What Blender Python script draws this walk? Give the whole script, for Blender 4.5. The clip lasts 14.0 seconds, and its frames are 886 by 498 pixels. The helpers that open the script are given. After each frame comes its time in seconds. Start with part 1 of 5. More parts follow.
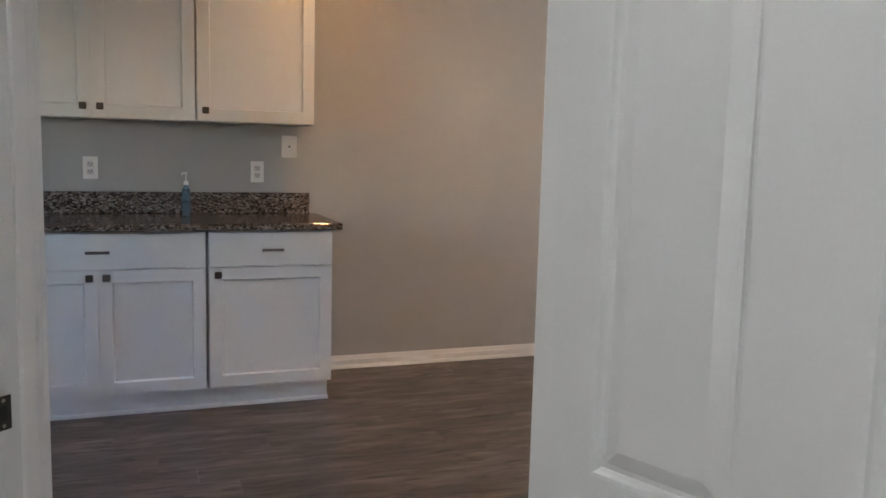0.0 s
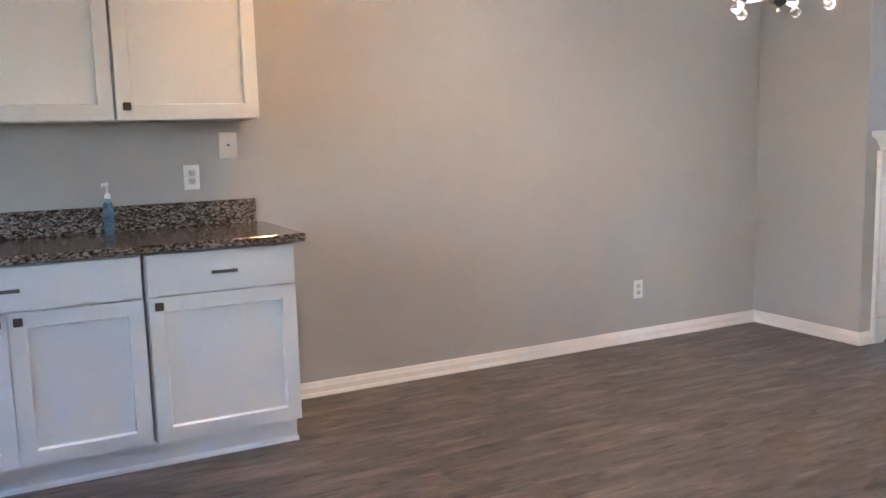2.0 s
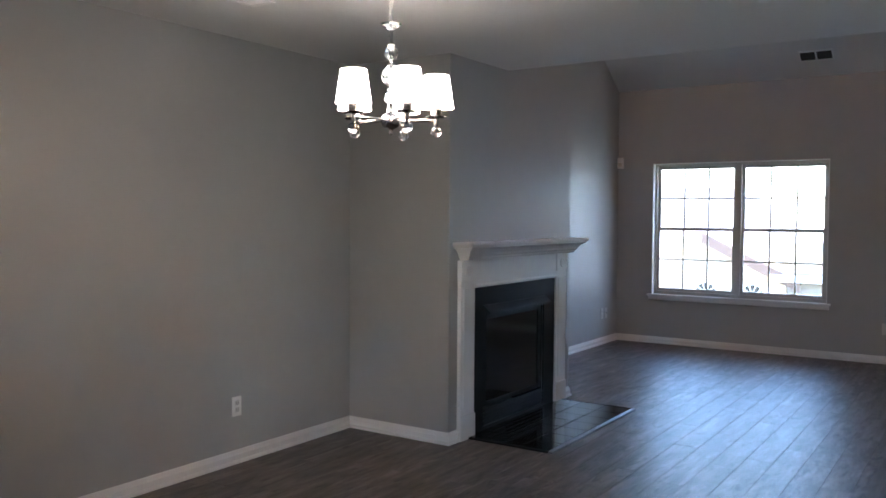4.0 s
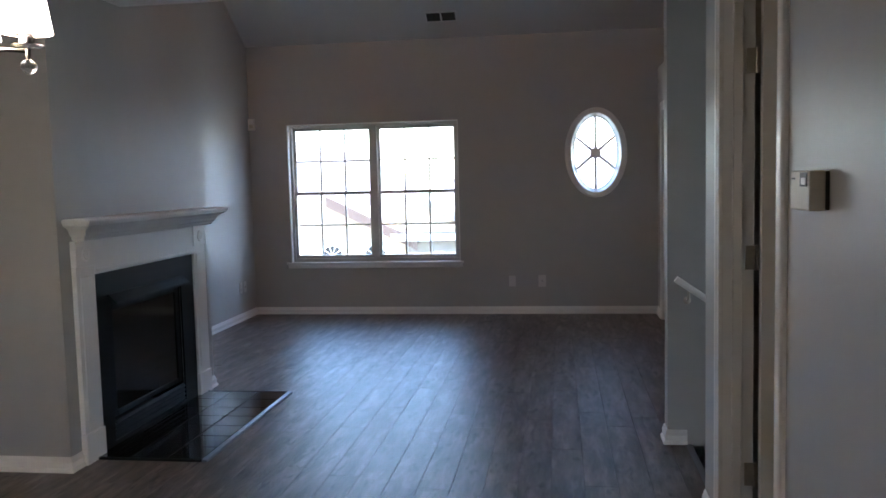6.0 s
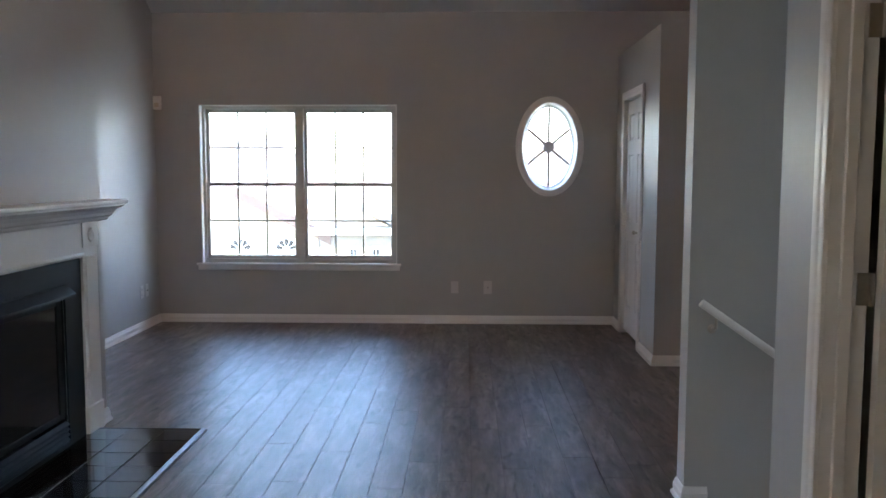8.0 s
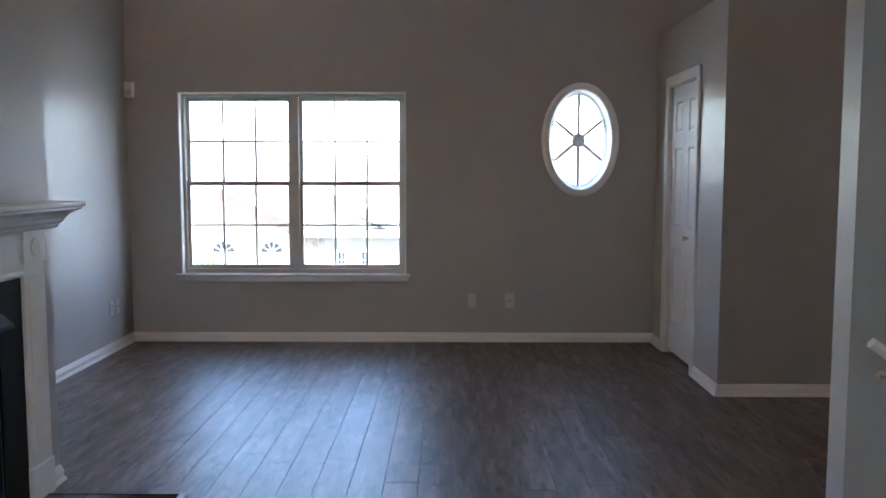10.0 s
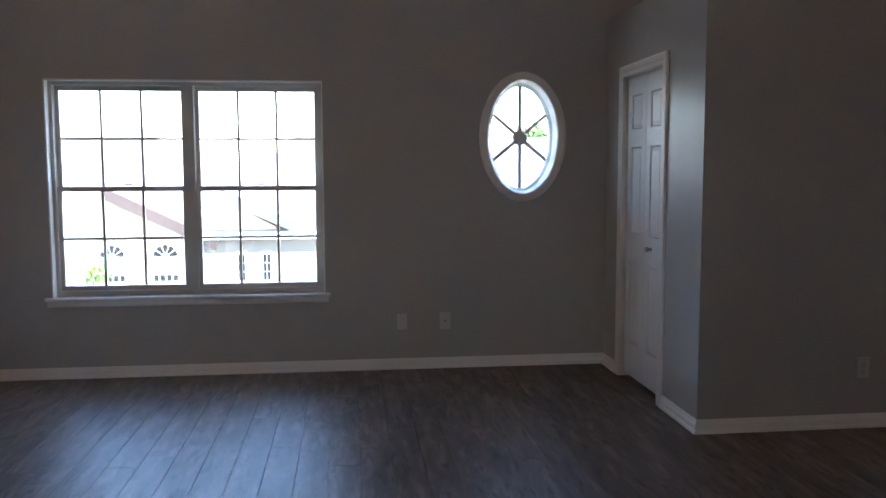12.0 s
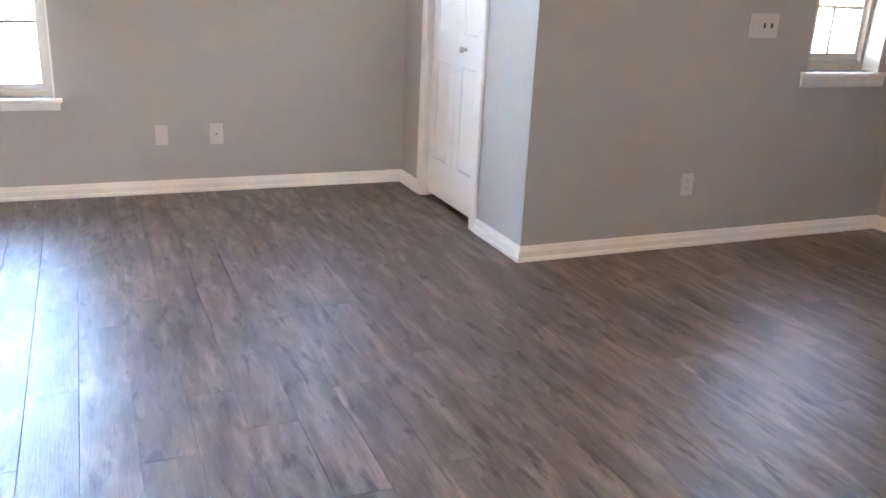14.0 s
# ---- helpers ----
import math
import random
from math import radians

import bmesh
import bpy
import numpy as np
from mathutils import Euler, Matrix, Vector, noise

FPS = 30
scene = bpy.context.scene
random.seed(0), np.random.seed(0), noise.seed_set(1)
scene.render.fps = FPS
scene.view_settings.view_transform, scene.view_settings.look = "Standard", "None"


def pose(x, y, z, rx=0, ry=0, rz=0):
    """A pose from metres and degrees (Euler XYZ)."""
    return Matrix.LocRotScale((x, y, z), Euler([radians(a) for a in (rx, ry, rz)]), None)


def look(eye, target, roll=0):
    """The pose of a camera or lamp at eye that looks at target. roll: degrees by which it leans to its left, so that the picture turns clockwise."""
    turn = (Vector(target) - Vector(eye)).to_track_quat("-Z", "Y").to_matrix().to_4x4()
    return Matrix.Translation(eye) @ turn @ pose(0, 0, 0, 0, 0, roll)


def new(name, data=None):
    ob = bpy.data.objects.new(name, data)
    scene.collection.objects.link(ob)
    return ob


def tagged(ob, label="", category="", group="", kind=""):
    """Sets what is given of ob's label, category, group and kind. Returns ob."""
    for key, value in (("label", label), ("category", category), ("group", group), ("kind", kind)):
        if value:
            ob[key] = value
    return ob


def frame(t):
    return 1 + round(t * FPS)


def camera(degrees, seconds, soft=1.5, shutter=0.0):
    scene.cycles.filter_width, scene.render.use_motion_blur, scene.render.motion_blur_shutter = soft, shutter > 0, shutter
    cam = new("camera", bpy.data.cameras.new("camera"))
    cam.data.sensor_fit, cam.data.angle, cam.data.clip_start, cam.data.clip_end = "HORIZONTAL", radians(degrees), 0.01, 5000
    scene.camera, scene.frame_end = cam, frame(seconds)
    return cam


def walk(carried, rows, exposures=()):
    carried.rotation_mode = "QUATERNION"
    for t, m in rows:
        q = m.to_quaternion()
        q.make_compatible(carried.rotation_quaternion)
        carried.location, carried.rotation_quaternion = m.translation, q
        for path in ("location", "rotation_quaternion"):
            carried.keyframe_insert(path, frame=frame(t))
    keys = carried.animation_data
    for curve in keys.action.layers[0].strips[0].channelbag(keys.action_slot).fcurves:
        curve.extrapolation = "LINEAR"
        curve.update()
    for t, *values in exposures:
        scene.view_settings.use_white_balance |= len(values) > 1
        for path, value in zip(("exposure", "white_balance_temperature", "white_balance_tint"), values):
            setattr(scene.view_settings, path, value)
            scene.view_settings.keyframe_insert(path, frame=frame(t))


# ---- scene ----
cam = camera(56.0, 14.0, soft=1.6)
PATH = [
    (0, (0.112, -0.108, 1.297), (0.813, 1.75, 1.061), 1.5),
    (0.5, (0.039, 0.07, 1.301), (0.762, 1.918, 1.05), 1.4),
    (1, (-0.027, 0.266, 1.283), (0.775, 2.079, 1.022), 0.7),
    (1.5, (-0.015, 0.422, 1.274), (0.862, 2.198, 0.994), -0.2),
    (2, (0.039, 0.588, 1.303), (0.938, 2.354, 1.037), -1.6),
    (2.5, (0.037, 0.712, 1.353), (1.17, 2.343, 1.12), -1.0),
    (3, (0.057, 0.716, 1.399), (1.478, 2.119, 1.285), -2.0),
    (3.2, (0.028, 0.778, 1.434), (1.526, 2.1, 1.342), -1.5),
    (5.3, (0.427, 1.136, 1.427), (2.298, 1.832, 1.31), -0.4),
    (5.5, (0.477, 1.199, 1.418), (2.39, 1.769, 1.296), -0.9),
    (6, (0.66, 1.354, 1.42), (2.634, 1.631, 1.255), -1.4),
    (6.5, (0.825, 1.435, 1.403), (2.812, 1.572, 1.228), -0.8),
    (7, (1.096, 1.499, 1.415), (3.084, 1.632, 1.242), -0.4),
    (7.5, (1.336, 1.605, 1.393), (3.324, 1.73, 1.213), 0.0),
    (8, (1.58, 1.74, 1.422), (3.571, 1.796, 1.239), 0.1),
    (8.2, (1.654, 1.796, 1.41), (3.645, 1.836, 1.226), -0.1),
    (10.3, (2.673, 2.079, 1.384), (4.665, 2.088, 1.207), 0.0),
    (10.5, (2.747, 2.105, 1.348), (4.74, 2.108, 1.181), -0.3),
    (11, (3.013, 2.105, 1.402), (5.005, 2.096, 1.226), -0.9),
    (11.5, (3.231, 2.164, 1.401), (5.222, 2.124, 1.216), -0.6),
    (12, (3.455, 2.208, 1.433), (5.433, 1.988, 1.243), -0.2),
    (12.5, (3.672, 2.214, 1.435), (5.627, 1.905, 1.148), -0.3),
    (13, (3.904, 2.212, 1.398), (5.811, 1.783, 0.973), 1.3),
    (13.5, (4.093, 2.214, 1.283), (5.92, 1.633, 0.713), 3.6),
    (14, (4.32, 2.23, 1.306), (6.062, 1.471, 0.681), 2.8),
]
EXPOSURES = [
    (0.0, 5.12, 6400, 14),
    (0.5, 5.6, 6150, 13),
    (1.0, 5.78, 5990, 14),
    (2.0, 5.92, 5880, 15),
    (2.6, 5.9, 5760, 12),
    (3.0, 5.45, 5700, 11),
    (3.2, 5.0, 5650, 10),
    (5.5, 4.3, 5650, 10),
    (6.0, 4.35, 5780, 10),
    (6.5, 4.6, 5950, 10),
    (7.5, 4.72, 5980, 10),
    (8.0, 4.76, 6050, 10),
    (10.5, 4.78, 5950, 10),
    (11.0, 4.64, 6000, 10),
    (11.5, 4.36, 5820, 10),
    (12.0, 4.26, 5800, 10),
    (12.5, 4.34, 5800, 10),
    (13.5, 4.68, 5940, 10),
    (14.0, 6.9, 6150, 9),
]
walk(cam, [(t, look(eye, target, roll)) for t, eye, target, roll in PATH], EXPOSURES)

# exterior daylight: bright hazy sky, sun from behind the house
world = bpy.data.worlds.new("world")
scene.world = world
world.use_nodes = True
wn = world.node_tree.nodes
sky = wn.new("ShaderNodeTexSky")
sky.sky_type, sky.sun_disc = "NISHITA", False
SUN_EL, SUN_ROT = radians(50), radians(188)
sky.sun_elevation, sky.sun_rotation = SUN_EL, SUN_ROT
world.node_tree.links.new(sky.outputs[0], wn["Background"].inputs[0])
wn["Background"].inputs[1].default_value = 0.15

sun = new("sun", bpy.data.lights.new("sun", "SUN"))
sun.data.energy, sun.data.angle, sun.data.color = 2.2, radians(0.5), (1.0, 0.95, 0.88)
sun.matrix_world = look((0, 0, 0), (-math.sin(SUN_ROT) * math.cos(SUN_EL), -math.cos(SUN_ROT) * math.cos(SUN_EL), -math.sin(SUN_EL)))


# ---------------------------------------------------------------- materials
def material(name, colour, rough=0.5, metal=0.0, spread=0.06, grain=40.0, bump=0.0, bump_scale=200.0, spec=0.5, blotch=1.2):
    """Paint-like surface with colour drift at two scales and fine relief."""
    m = bpy.data.materials.new(name)
    m.use_nodes = True
    nt = m.node_tree
    n, l = nt.nodes, nt.links
    b = n["Principled BSDF"]
    b.inputs["Roughness"].default_value, b.inputs["Metallic"].default_value = rough, metal
    b.inputs["Specular IOR Level"].default_value = spec
    co = n.new("ShaderNodeTexCoord")
    big, small = n.new("ShaderNodeTexNoise"), n.new("ShaderNodeTexNoise")
    big.inputs["Scale"].default_value, small.inputs["Scale"].default_value = blotch, grain
    big.inputs["Detail"].default_value = 3
    add = n.new("ShaderNodeMath")
    add.operation = "ADD"
    for k in (big, small):
        l.new(co.outputs["Object"], k.inputs["Vector"])
    l.new(big.outputs["Fac"], add.inputs[0])
    l.new(small.outputs["Fac"], add.inputs[1])
    ramp = n.new("ShaderNodeMapRange")
    ramp.inputs["From Min"].default_value, ramp.inputs["From Max"].default_value = 0.6, 1.4
    ramp.inputs["To Min"].default_value, ramp.inputs["To Max"].default_value = 1 - spread, 1 + spread
    l.new(add.outputs[0], ramp.inputs["Value"])
    mix = n.new("ShaderNodeMix")
    mix.data_type, mix.blend_type = "RGBA", "MULTIPLY"
    mix.inputs["Factor"].default_value = 1
    mix.inputs["A"].default_value = (*colour, 1)
    l.new(ramp.outputs[0], mix.inputs["B"])
    l.new(mix.outputs["Result"], b.inputs["Base Color"])
    rr = n.new("ShaderNodeMapRange")
    rr.inputs["To Min"].default_value, rr.inputs["To Max"].default_value = max(rough - 0.06, 0.02), min(rough + 0.06, 1)
    l.new(big.outputs["Fac"], rr.inputs["Value"])
    l.new(rr.outputs[0], b.inputs["Roughness"])
    if bump:
        t = n.new("ShaderNodeTexNoise")
        t.inputs["Scale"].default_value, t.inputs["Detail"].default_value = bump_scale, 2
        l.new(co.outputs["Object"], t.inputs["Vector"])
        bp = n.new("ShaderNodeBump")
        bp.inputs["Strength"].default_value, bp.inputs["Distance"].default_value = bump, 0.002
        l.new(t.outputs["Fac"], bp.inputs["Height"])
        l.new(bp.outputs[0], b.inputs["Normal"])
    return m


def emitter(name, colour, strength):
    m = bpy.data.materials.new(name)
    m.use_nodes = True
    b = m.node_tree.nodes["Principled BSDF"]
    b.inputs["Base Color"].default_value = (*colour, 1)
    b.inputs["Emission Color"].default_value = (*colour, 1)
    b.inputs["Emission Strength"].default_value = strength
    b.inputs["Roughness"].default_value = 0.7
    return m


def glass_like(name, colour=(1, 1, 1), rough=0.0, ior=1.45):
    m = bpy.data.materials.new(name)
    m.use_nodes = True
    b = m.node_tree.nodes["Principled BSDF"]
    b.inputs["Base Color"].default_value = (*colour, 1)
    b.inputs["Transmission Weight"].default_value = 1
    b.inputs["Roughness"].default_value, b.inputs["IOR"].default_value = rough, ior
    return m


def plank_material():
    m = bpy.data.materials.new("vinyl_plank")
    m.use_nodes = True
    nt = m.node_tree
    n, l = nt.nodes, nt.links
    b = n["Principled BSDF"]
    geo, info = n.new("ShaderNodeNewGeometry"), n.new("ShaderNodeObjectInfo")
    rnd = n.new("ShaderNodeMath")
    rnd.operation = "ADD"
    l.new(info.outputs["Random"], rnd.inputs[0])
    l.new(geo.outputs["Random Per Island"], rnd.inputs[1])
    shift = n.new("ShaderNodeCombineXYZ")
    far = n.new("ShaderNodeMath")
    far.operation = "MULTIPLY"
    far.inputs[1].default_value = 37.0
    l.new(rnd.outputs[0], far.inputs[0])
    l.new(far.outputs[0], shift.inputs["Z"])
    pos = n.new("ShaderNodeVectorMath")
    pos.operation = "ADD"
    l.new(geo.outputs["Position"], pos.inputs[0])
    l.new(shift.outputs[0], pos.inputs[1])

    def stretched(scale, sx, sy, detail, rough=0.6):
        mp = n.new("ShaderNodeMapping")
        mp.inputs["Scale"].default_value = (sx, sy, 1)
        l.new(pos.outputs[0], mp.inputs["Vector"])
        t = n.new("ShaderNodeTexNoise")
        t.inputs["Scale"].default_value, t.inputs["Detail"].default_value, t.inputs["Roughness"].default_value = scale, detail, rough
        t.inputs["Distortion"].default_value = 0.35
        l.new(mp.outputs[0], t.inputs["Vector"])
        return t
    grain = stretched(2.8, 1.0, 5.0, 8, 0.68)
    fine = stretched(16.0, 0.8, 12.0, 5, 0.7)
    knots = stretched(11.0, 0.6, 2.2, 4, 0.55)
    blotch = stretched(2.0, 1.2, 5.0, 6, 0.6)
    ramp = n.new("ShaderNodeValToRGB")
    e = ramp.color_ramp.elements
    e[0].position, e[0].color = 0.25, (0.046, 0.037, 0.031, 1)
    e[1].position, e[1].color = 0.78, (0.262, 0.224, 0.198, 1)
    mid = ramp.color_ramp.elements.new(0.5)
    mid.color = (0.122, 0.101, 0.088, 1)
    l.new(grain.outputs["Fac"], ramp.inputs[0])
    dark = n.new("ShaderNodeMapRange")
    dark.inputs["From Min"].default_value, dark.inputs["From Max"].default_value = 0.32, 0.44
    dark.inputs["To Min"].default_value, dark.inputs["To Max"].default_value = 0.36, 1.0
    l.new(knots.outputs["Fac"], dark.inputs["Value"])
    streak = n.new("ShaderNodeMapRange")
    streak.inputs["From Min"].default_value, streak.inputs["From Max"].default_value = 0.35, 0.65
    streak.inputs["To Min"].default_value, streak.inputs["To Max"].default_value = 0.88, 1.11
    l.new(fine.outputs["Fac"], streak.inputs["Value"])
    each = n.new("ShaderNodeMapRange")
    each.inputs["From Max"].default_value = 2.0
    each.inputs["To Min"].default_value, each.inputs["To Max"].default_value = 0.93, 1.06
    l.new(rnd.outputs[0], each.inputs["Value"])
    m1, m2 = n.new("ShaderNodeMath"), n.new("ShaderNodeMath")
    m1.operation = m2.operation = "MULTIPLY"
    l.new(dark.outputs[0], m1.inputs[0])
    l.new(streak.outputs[0], m1.inputs[1])
    l.new(m1.outputs[0], m2.inputs[0])
    l.new(each.outputs[0], m2.inputs[1])
    cloud = n.new("ShaderNodeMapRange")
    cloud.inputs["From Min"].default_value, cloud.inputs["From Max"].default_value = 0.34, 0.66
    cloud.inputs["To Min"].default_value, cloud.inputs["To Max"].default_value = 0.66, 1.28
    l.new(blotch.outputs["Fac"], cloud.inputs["Value"])
    m3 = n.new("ShaderNodeMath")
    m3.operation = "MULTIPLY"
    l.new(m2.outputs[0], m3.inputs[0])
    l.new(cloud.outputs[0], m3.inputs[1])
    mix = n.new("ShaderNodeMix")
    mix.data_type, mix.blend_type = "RGBA", "MULTIPLY"
    mix.inputs["Factor"].default_value = 1
    l.new(ramp.outputs[0], mix.inputs["A"])
    l.new(m3.outputs[0], mix.inputs["B"])
    l.new(mix.outputs["Result"], b.inputs["Base Color"])
    rr = n.new("ShaderNodeMapRange")
    rr.inputs["To Min"].default_value, rr.inputs["To Max"].default_value = 0.31, 0.48
    l.new(fine.outputs["Fac"], rr.inputs["Value"])
    l.new(rr.outputs[0], b.inputs["Roughness"])
    bp = n.new("ShaderNodeBump")
    bp.inputs["Strength"].default_value, bp.inputs["Distance"].default_value = 0.6, 0.002
    l.new(fine.outputs["Fac"], bp.inputs["Height"])
    b.inputs["Specular IOR Level"].default_value = 0.42
    l.new(bp.outputs[0], b.inputs["Normal"])
    return m


def granite_material():
    m = bpy.data.materials.new("granite")
    m.use_nodes = True
    n, l = m.node_tree.nodes, m.node_tree.links
    b = n["Principled BSDF"]
    b.inputs["Roughness"].default_value = 0.13
    co = n.new("ShaderNodeTexCoord")
    v = n.new("ShaderNodeTexVoronoi")
    v.inputs["Scale"].default_value = 150
    stretch = n.new("ShaderNodeMapping")
    stretch.inputs["Scale"].default_value = (0.55, 1.0, 1.0)
    l.new(co.outputs["Object"], stretch.inputs["Vector"])
    l.new(stretch.outputs[0], v.inputs["Vector"])
    sep = n.new("ShaderNodeSeparateColor")
    l.new(v.outputs["Color"], sep.inputs[0])
    ramp = n.new("ShaderNodeValToRGB")
    ramp.color_ramp.interpolation = "CONSTANT"
    e = ramp.color_ramp.elements
    e[0].position, e[0].color = 0.0, (0.030, 0.026, 0.023, 1)
    e[1].position, e[1].color = 0.28, (0.125, 0.096, 0.074, 1)
    for p, c in ((0.52, (0.19, 0.155, 0.130, 1)), (0.72, (0.27, 0.245, 0.235, 1)), (0.90, (0.06, 0.05, 0.045, 1))):
        ramp.color_ramp.elements.new(p).color = c
    l.new(sep.outputs[0], ramp.inputs[0])
    t = n.new("ShaderNodeTexNoise")
    t.inputs["Scale"].default_value, t.inputs["Detail"].default_value = 30, 4
    l.new(co.outputs["Object"], t.inputs["Vector"])
    r2 = n.new("ShaderNodeMapRange")
    r2.inputs["To Min"].default_value, r2.inputs["To Max"].default_value = 0.5, 1.5
    l.new(t.outputs["Fac"], r2.inputs["Value"])
    mix = n.new("ShaderNodeMix")
    mix.data_type, mix.blend_type = "RGBA", "MULTIPLY"
    mix.inputs["Factor"].default_value = 1
    l.new(ramp.outputs[0], mix.inputs["A"])
    l.new(r2.outputs[0], mix.inputs["B"])
    l.new(mix.outputs["Result"], b.inputs["Base Color"])
    return m


WALL = material("grey_wall_paint", (0.410, 0.407, 0.396), 0.42, spread=0.03, grain=9, bump=0.14, bump_scale=240, spec=0.5)
CEIL = material("ceiling_paint", (0.72, 0.71, 0.70), 0.85, spread=0.03, grain=60, bump=0.35, bump_scale=120)
TRIM = material("white_trim_paint", (0.78, 0.77, 0.75), 0.34, spread=0.025, grain=14, bump=0.05, bump_scale=90)
DOORP = material("white_door_paint", (0.78, 0.78, 0.77), 0.38, spread=0.02, grain=12, bump=0.10, bump_scale=150)
CAB = material("white_cabinet_paint", (0.79, 0.79, 0.78), 0.36, spread=0.018, grain=10, bump=0.03, bump_scale=120)
PLANK = plank_material()
GRANITE = granite_material()
SUBFLOOR = material("dark_joint", (0.015, 0.012, 0.010), 0.8)
BRONZE = material("dark_pewter", (0.10, 0.09, 0.08), 0.38, 0.85, spread=0.15, grain=60)
NICKEL = material("brushed_nickel", (0.50, 0.46, 0.40), 0.3, 1.0, spread=0.1, grain=80)
PULL = material("satin_pull_metal", (0.20, 0.18, 0.165), 0.28, 0.95, spread=0.1, grain=70)
CHROME = material("chrome", (0.45, 0.45, 0.46), 0.16, 1.0, spread=0.02)
BLACKM = material("black_enamel", (0.005, 0.006, 0.0075), 0.55, spread=0.2, grain=50, bump=0.08, bump_scale=180, spec=0.14)
BLACKG = material("smoked_fire_glass", (0.010, 0.011, 0.012), 0.07, spread=0.1, grain=4)
TILE = material("black_hearth_tile", (0.012, 0.012, 0.013), 0.09, spread=0.25, grain=20, bump=0.04, bump_scale=40)
GROUT = material("grey_grout", (0.26, 0.25, 0.24), 0.85, spread=0.12, bump=0.3)
ALU = material("brushed_aluminium_strip", (0.27, 0.28, 0.30), 0.5, 1.0, spread=0.08, grain=70)
PLATE = material("white_plastic_plate", (0.78, 0.77, 0.74), 0.35, spread=0.015)
PLATE_GREY = material("greyed_plastic_plate", (0.60, 0.59, 0.57), 0.4, spread=0.02)
SLOT = material("dark_slot", (0.03, 0.028, 0.025), 0.5)
BEIGE = material("aged_beige_plastic", (0.62, 0.57, 0.48), 0.42, spread=0.04, grain=30)
VINYL = material("window_vinyl", (0.56, 0.54, 0.50), 0.4, spread=0.03)
PANE = glass_like("window_glass")
CRYSTAL = glass_like("crystal", (0.72, 0.73, 0.75), ior=1.5)
SHADE = emitter("lit_fabric_shade", (1.0, 0.86, 0.70), 0.78)
GEL = glass_like("blue_gel", (0.42, 0.72, 1.0), 0.08, 1.12)
GEL.node_tree.nodes["Principled BSDF"].inputs["Transmission Weight"].default_value = 0.85
PUMP = material("white_pump_plastic", (0.8, 0.8, 0.8), 0.3)
BRICK = material("pale_siding", (0.50, 0.37, 0.26), 0.8, spread=0.08, grain=20)
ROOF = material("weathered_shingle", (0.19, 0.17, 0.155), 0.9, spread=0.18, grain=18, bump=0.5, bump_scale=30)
FASCIA = material("brown_fascia", (0.105, 0.066, 0.050), 0.7, spread=0.1)
GRASS = material("lawn", (0.12, 0.135, 0.075), 0.95, spread=0.3, grain=3, bump=0.6, bump_scale=20)
ASPHALT = material("driveway", (0.34, 0.29, 0.235), 0.9, spread=0.1, grain=6)
FARGLASS = material("far_window_glass", (0.050, 0.042, 0.036), 0.6, spread=0.1, spec=0.05)
BLIND = material("window_blind", (0.42, 0.40, 0.37), 0.7, spread=0.06)
# grey of a rake board, also painting the roof shade below it
RAKE_SHADE = material("rake_and_shade_grey", (0.15, 0.145, 0.135), 0.7, spread=0.08)
LEAF = material("leaf_green", (0.15, 0.22, 0.05), 0.6, spread=0.4, grain=3)
BARK = material("bark", (0.12, 0.09, 0.07), 0.9, spread=0.3, bump=0.6)


# ---------------------------------------------------------------- mesh helpers
def mesh_of(name, bm, mat, smooth=False):
    me = bpy.data.meshes.new(name)
    bmesh.ops.recalc_face_normals(bm, faces=bm.faces)
    bm.to_mesh(me)
    bm.free()
    me.materials.append(mat)
    if smooth:
        for p in me.polygons:
            p.use_smooth = True
    return me


def part(name, bm, mat, parent=None, label="", smooth=False):
    """One mesh object, under a thing or part where one is given."""
    ob = new(name, mesh_of(name, bm, mat, smooth))
    if parent:
        ob.parent = parent
    if label:
        tagged(ob, label)
    return ob


def thing(name, label, category, m=None, group="", kind=""):
    ob = new(name)
    ob.empty_display_size = 0.1
    if m is not None:
        ob.matrix_world = m
        ob.matrix_basis = m
    return tagged(ob, label, category, group, kind)


def structure(name, bm, mat, label):
    return tagged(part(name, bm, mat), label, "structure", kind="structure")


def box(bm, x0, x1, y0, y1, z0, z1, bevel=0.0, seg=1):
    made = bmesh.ops.create_cube(bm, size=1)["verts"]
    bmesh.ops.scale(bm, vec=(x1 - x0, y1 - y0, z1 - z0), verts=made)
    bmesh.ops.translate(bm, vec=((x0 + x1) / 2, (y0 + y1) / 2, (z0 + z1) / 2), verts=made)
    if bevel:
        edges = list({e for v in made for e in v.link_edges})
        bmesh.ops.bevel(bm, geom=edges, offset=bevel, segments=seg, affect="EDGES", profile=0.5)
    return bm


def boxes(*rows, bevel=0.0):
    bm = bmesh.new()
    for r in rows:
        box(bm, *r, bevel=bevel)
    return bm


def prism(bm, profile, a, b, out, up=(0, 0, 1), m0=0.0, m1=0.0):
    """A profile of (out, up) pairs swept from a to b; m0 and m1 mitre the ends by that much run per unit of out."""
    a, b, out, up = Vector(a), Vector(b), Vector(out), Vector(up)
    d = (b - a).normalized()
    r0 = [bm.verts.new(a + out * o + up * u + d * (m0 * o)) for o, u in profile]
    r1 = [bm.verts.new(b + out * o + up * u + d * (m1 * o)) for o, u in profile]
    n = len(profile)
    for i in range(n):
        j = (i + 1) % n
        bm.faces.new((r0[i], r0[j], r1[j], r1[i]))
    bm.faces.new(r0[::-1])
    bm.faces.new(r1)
    return bm


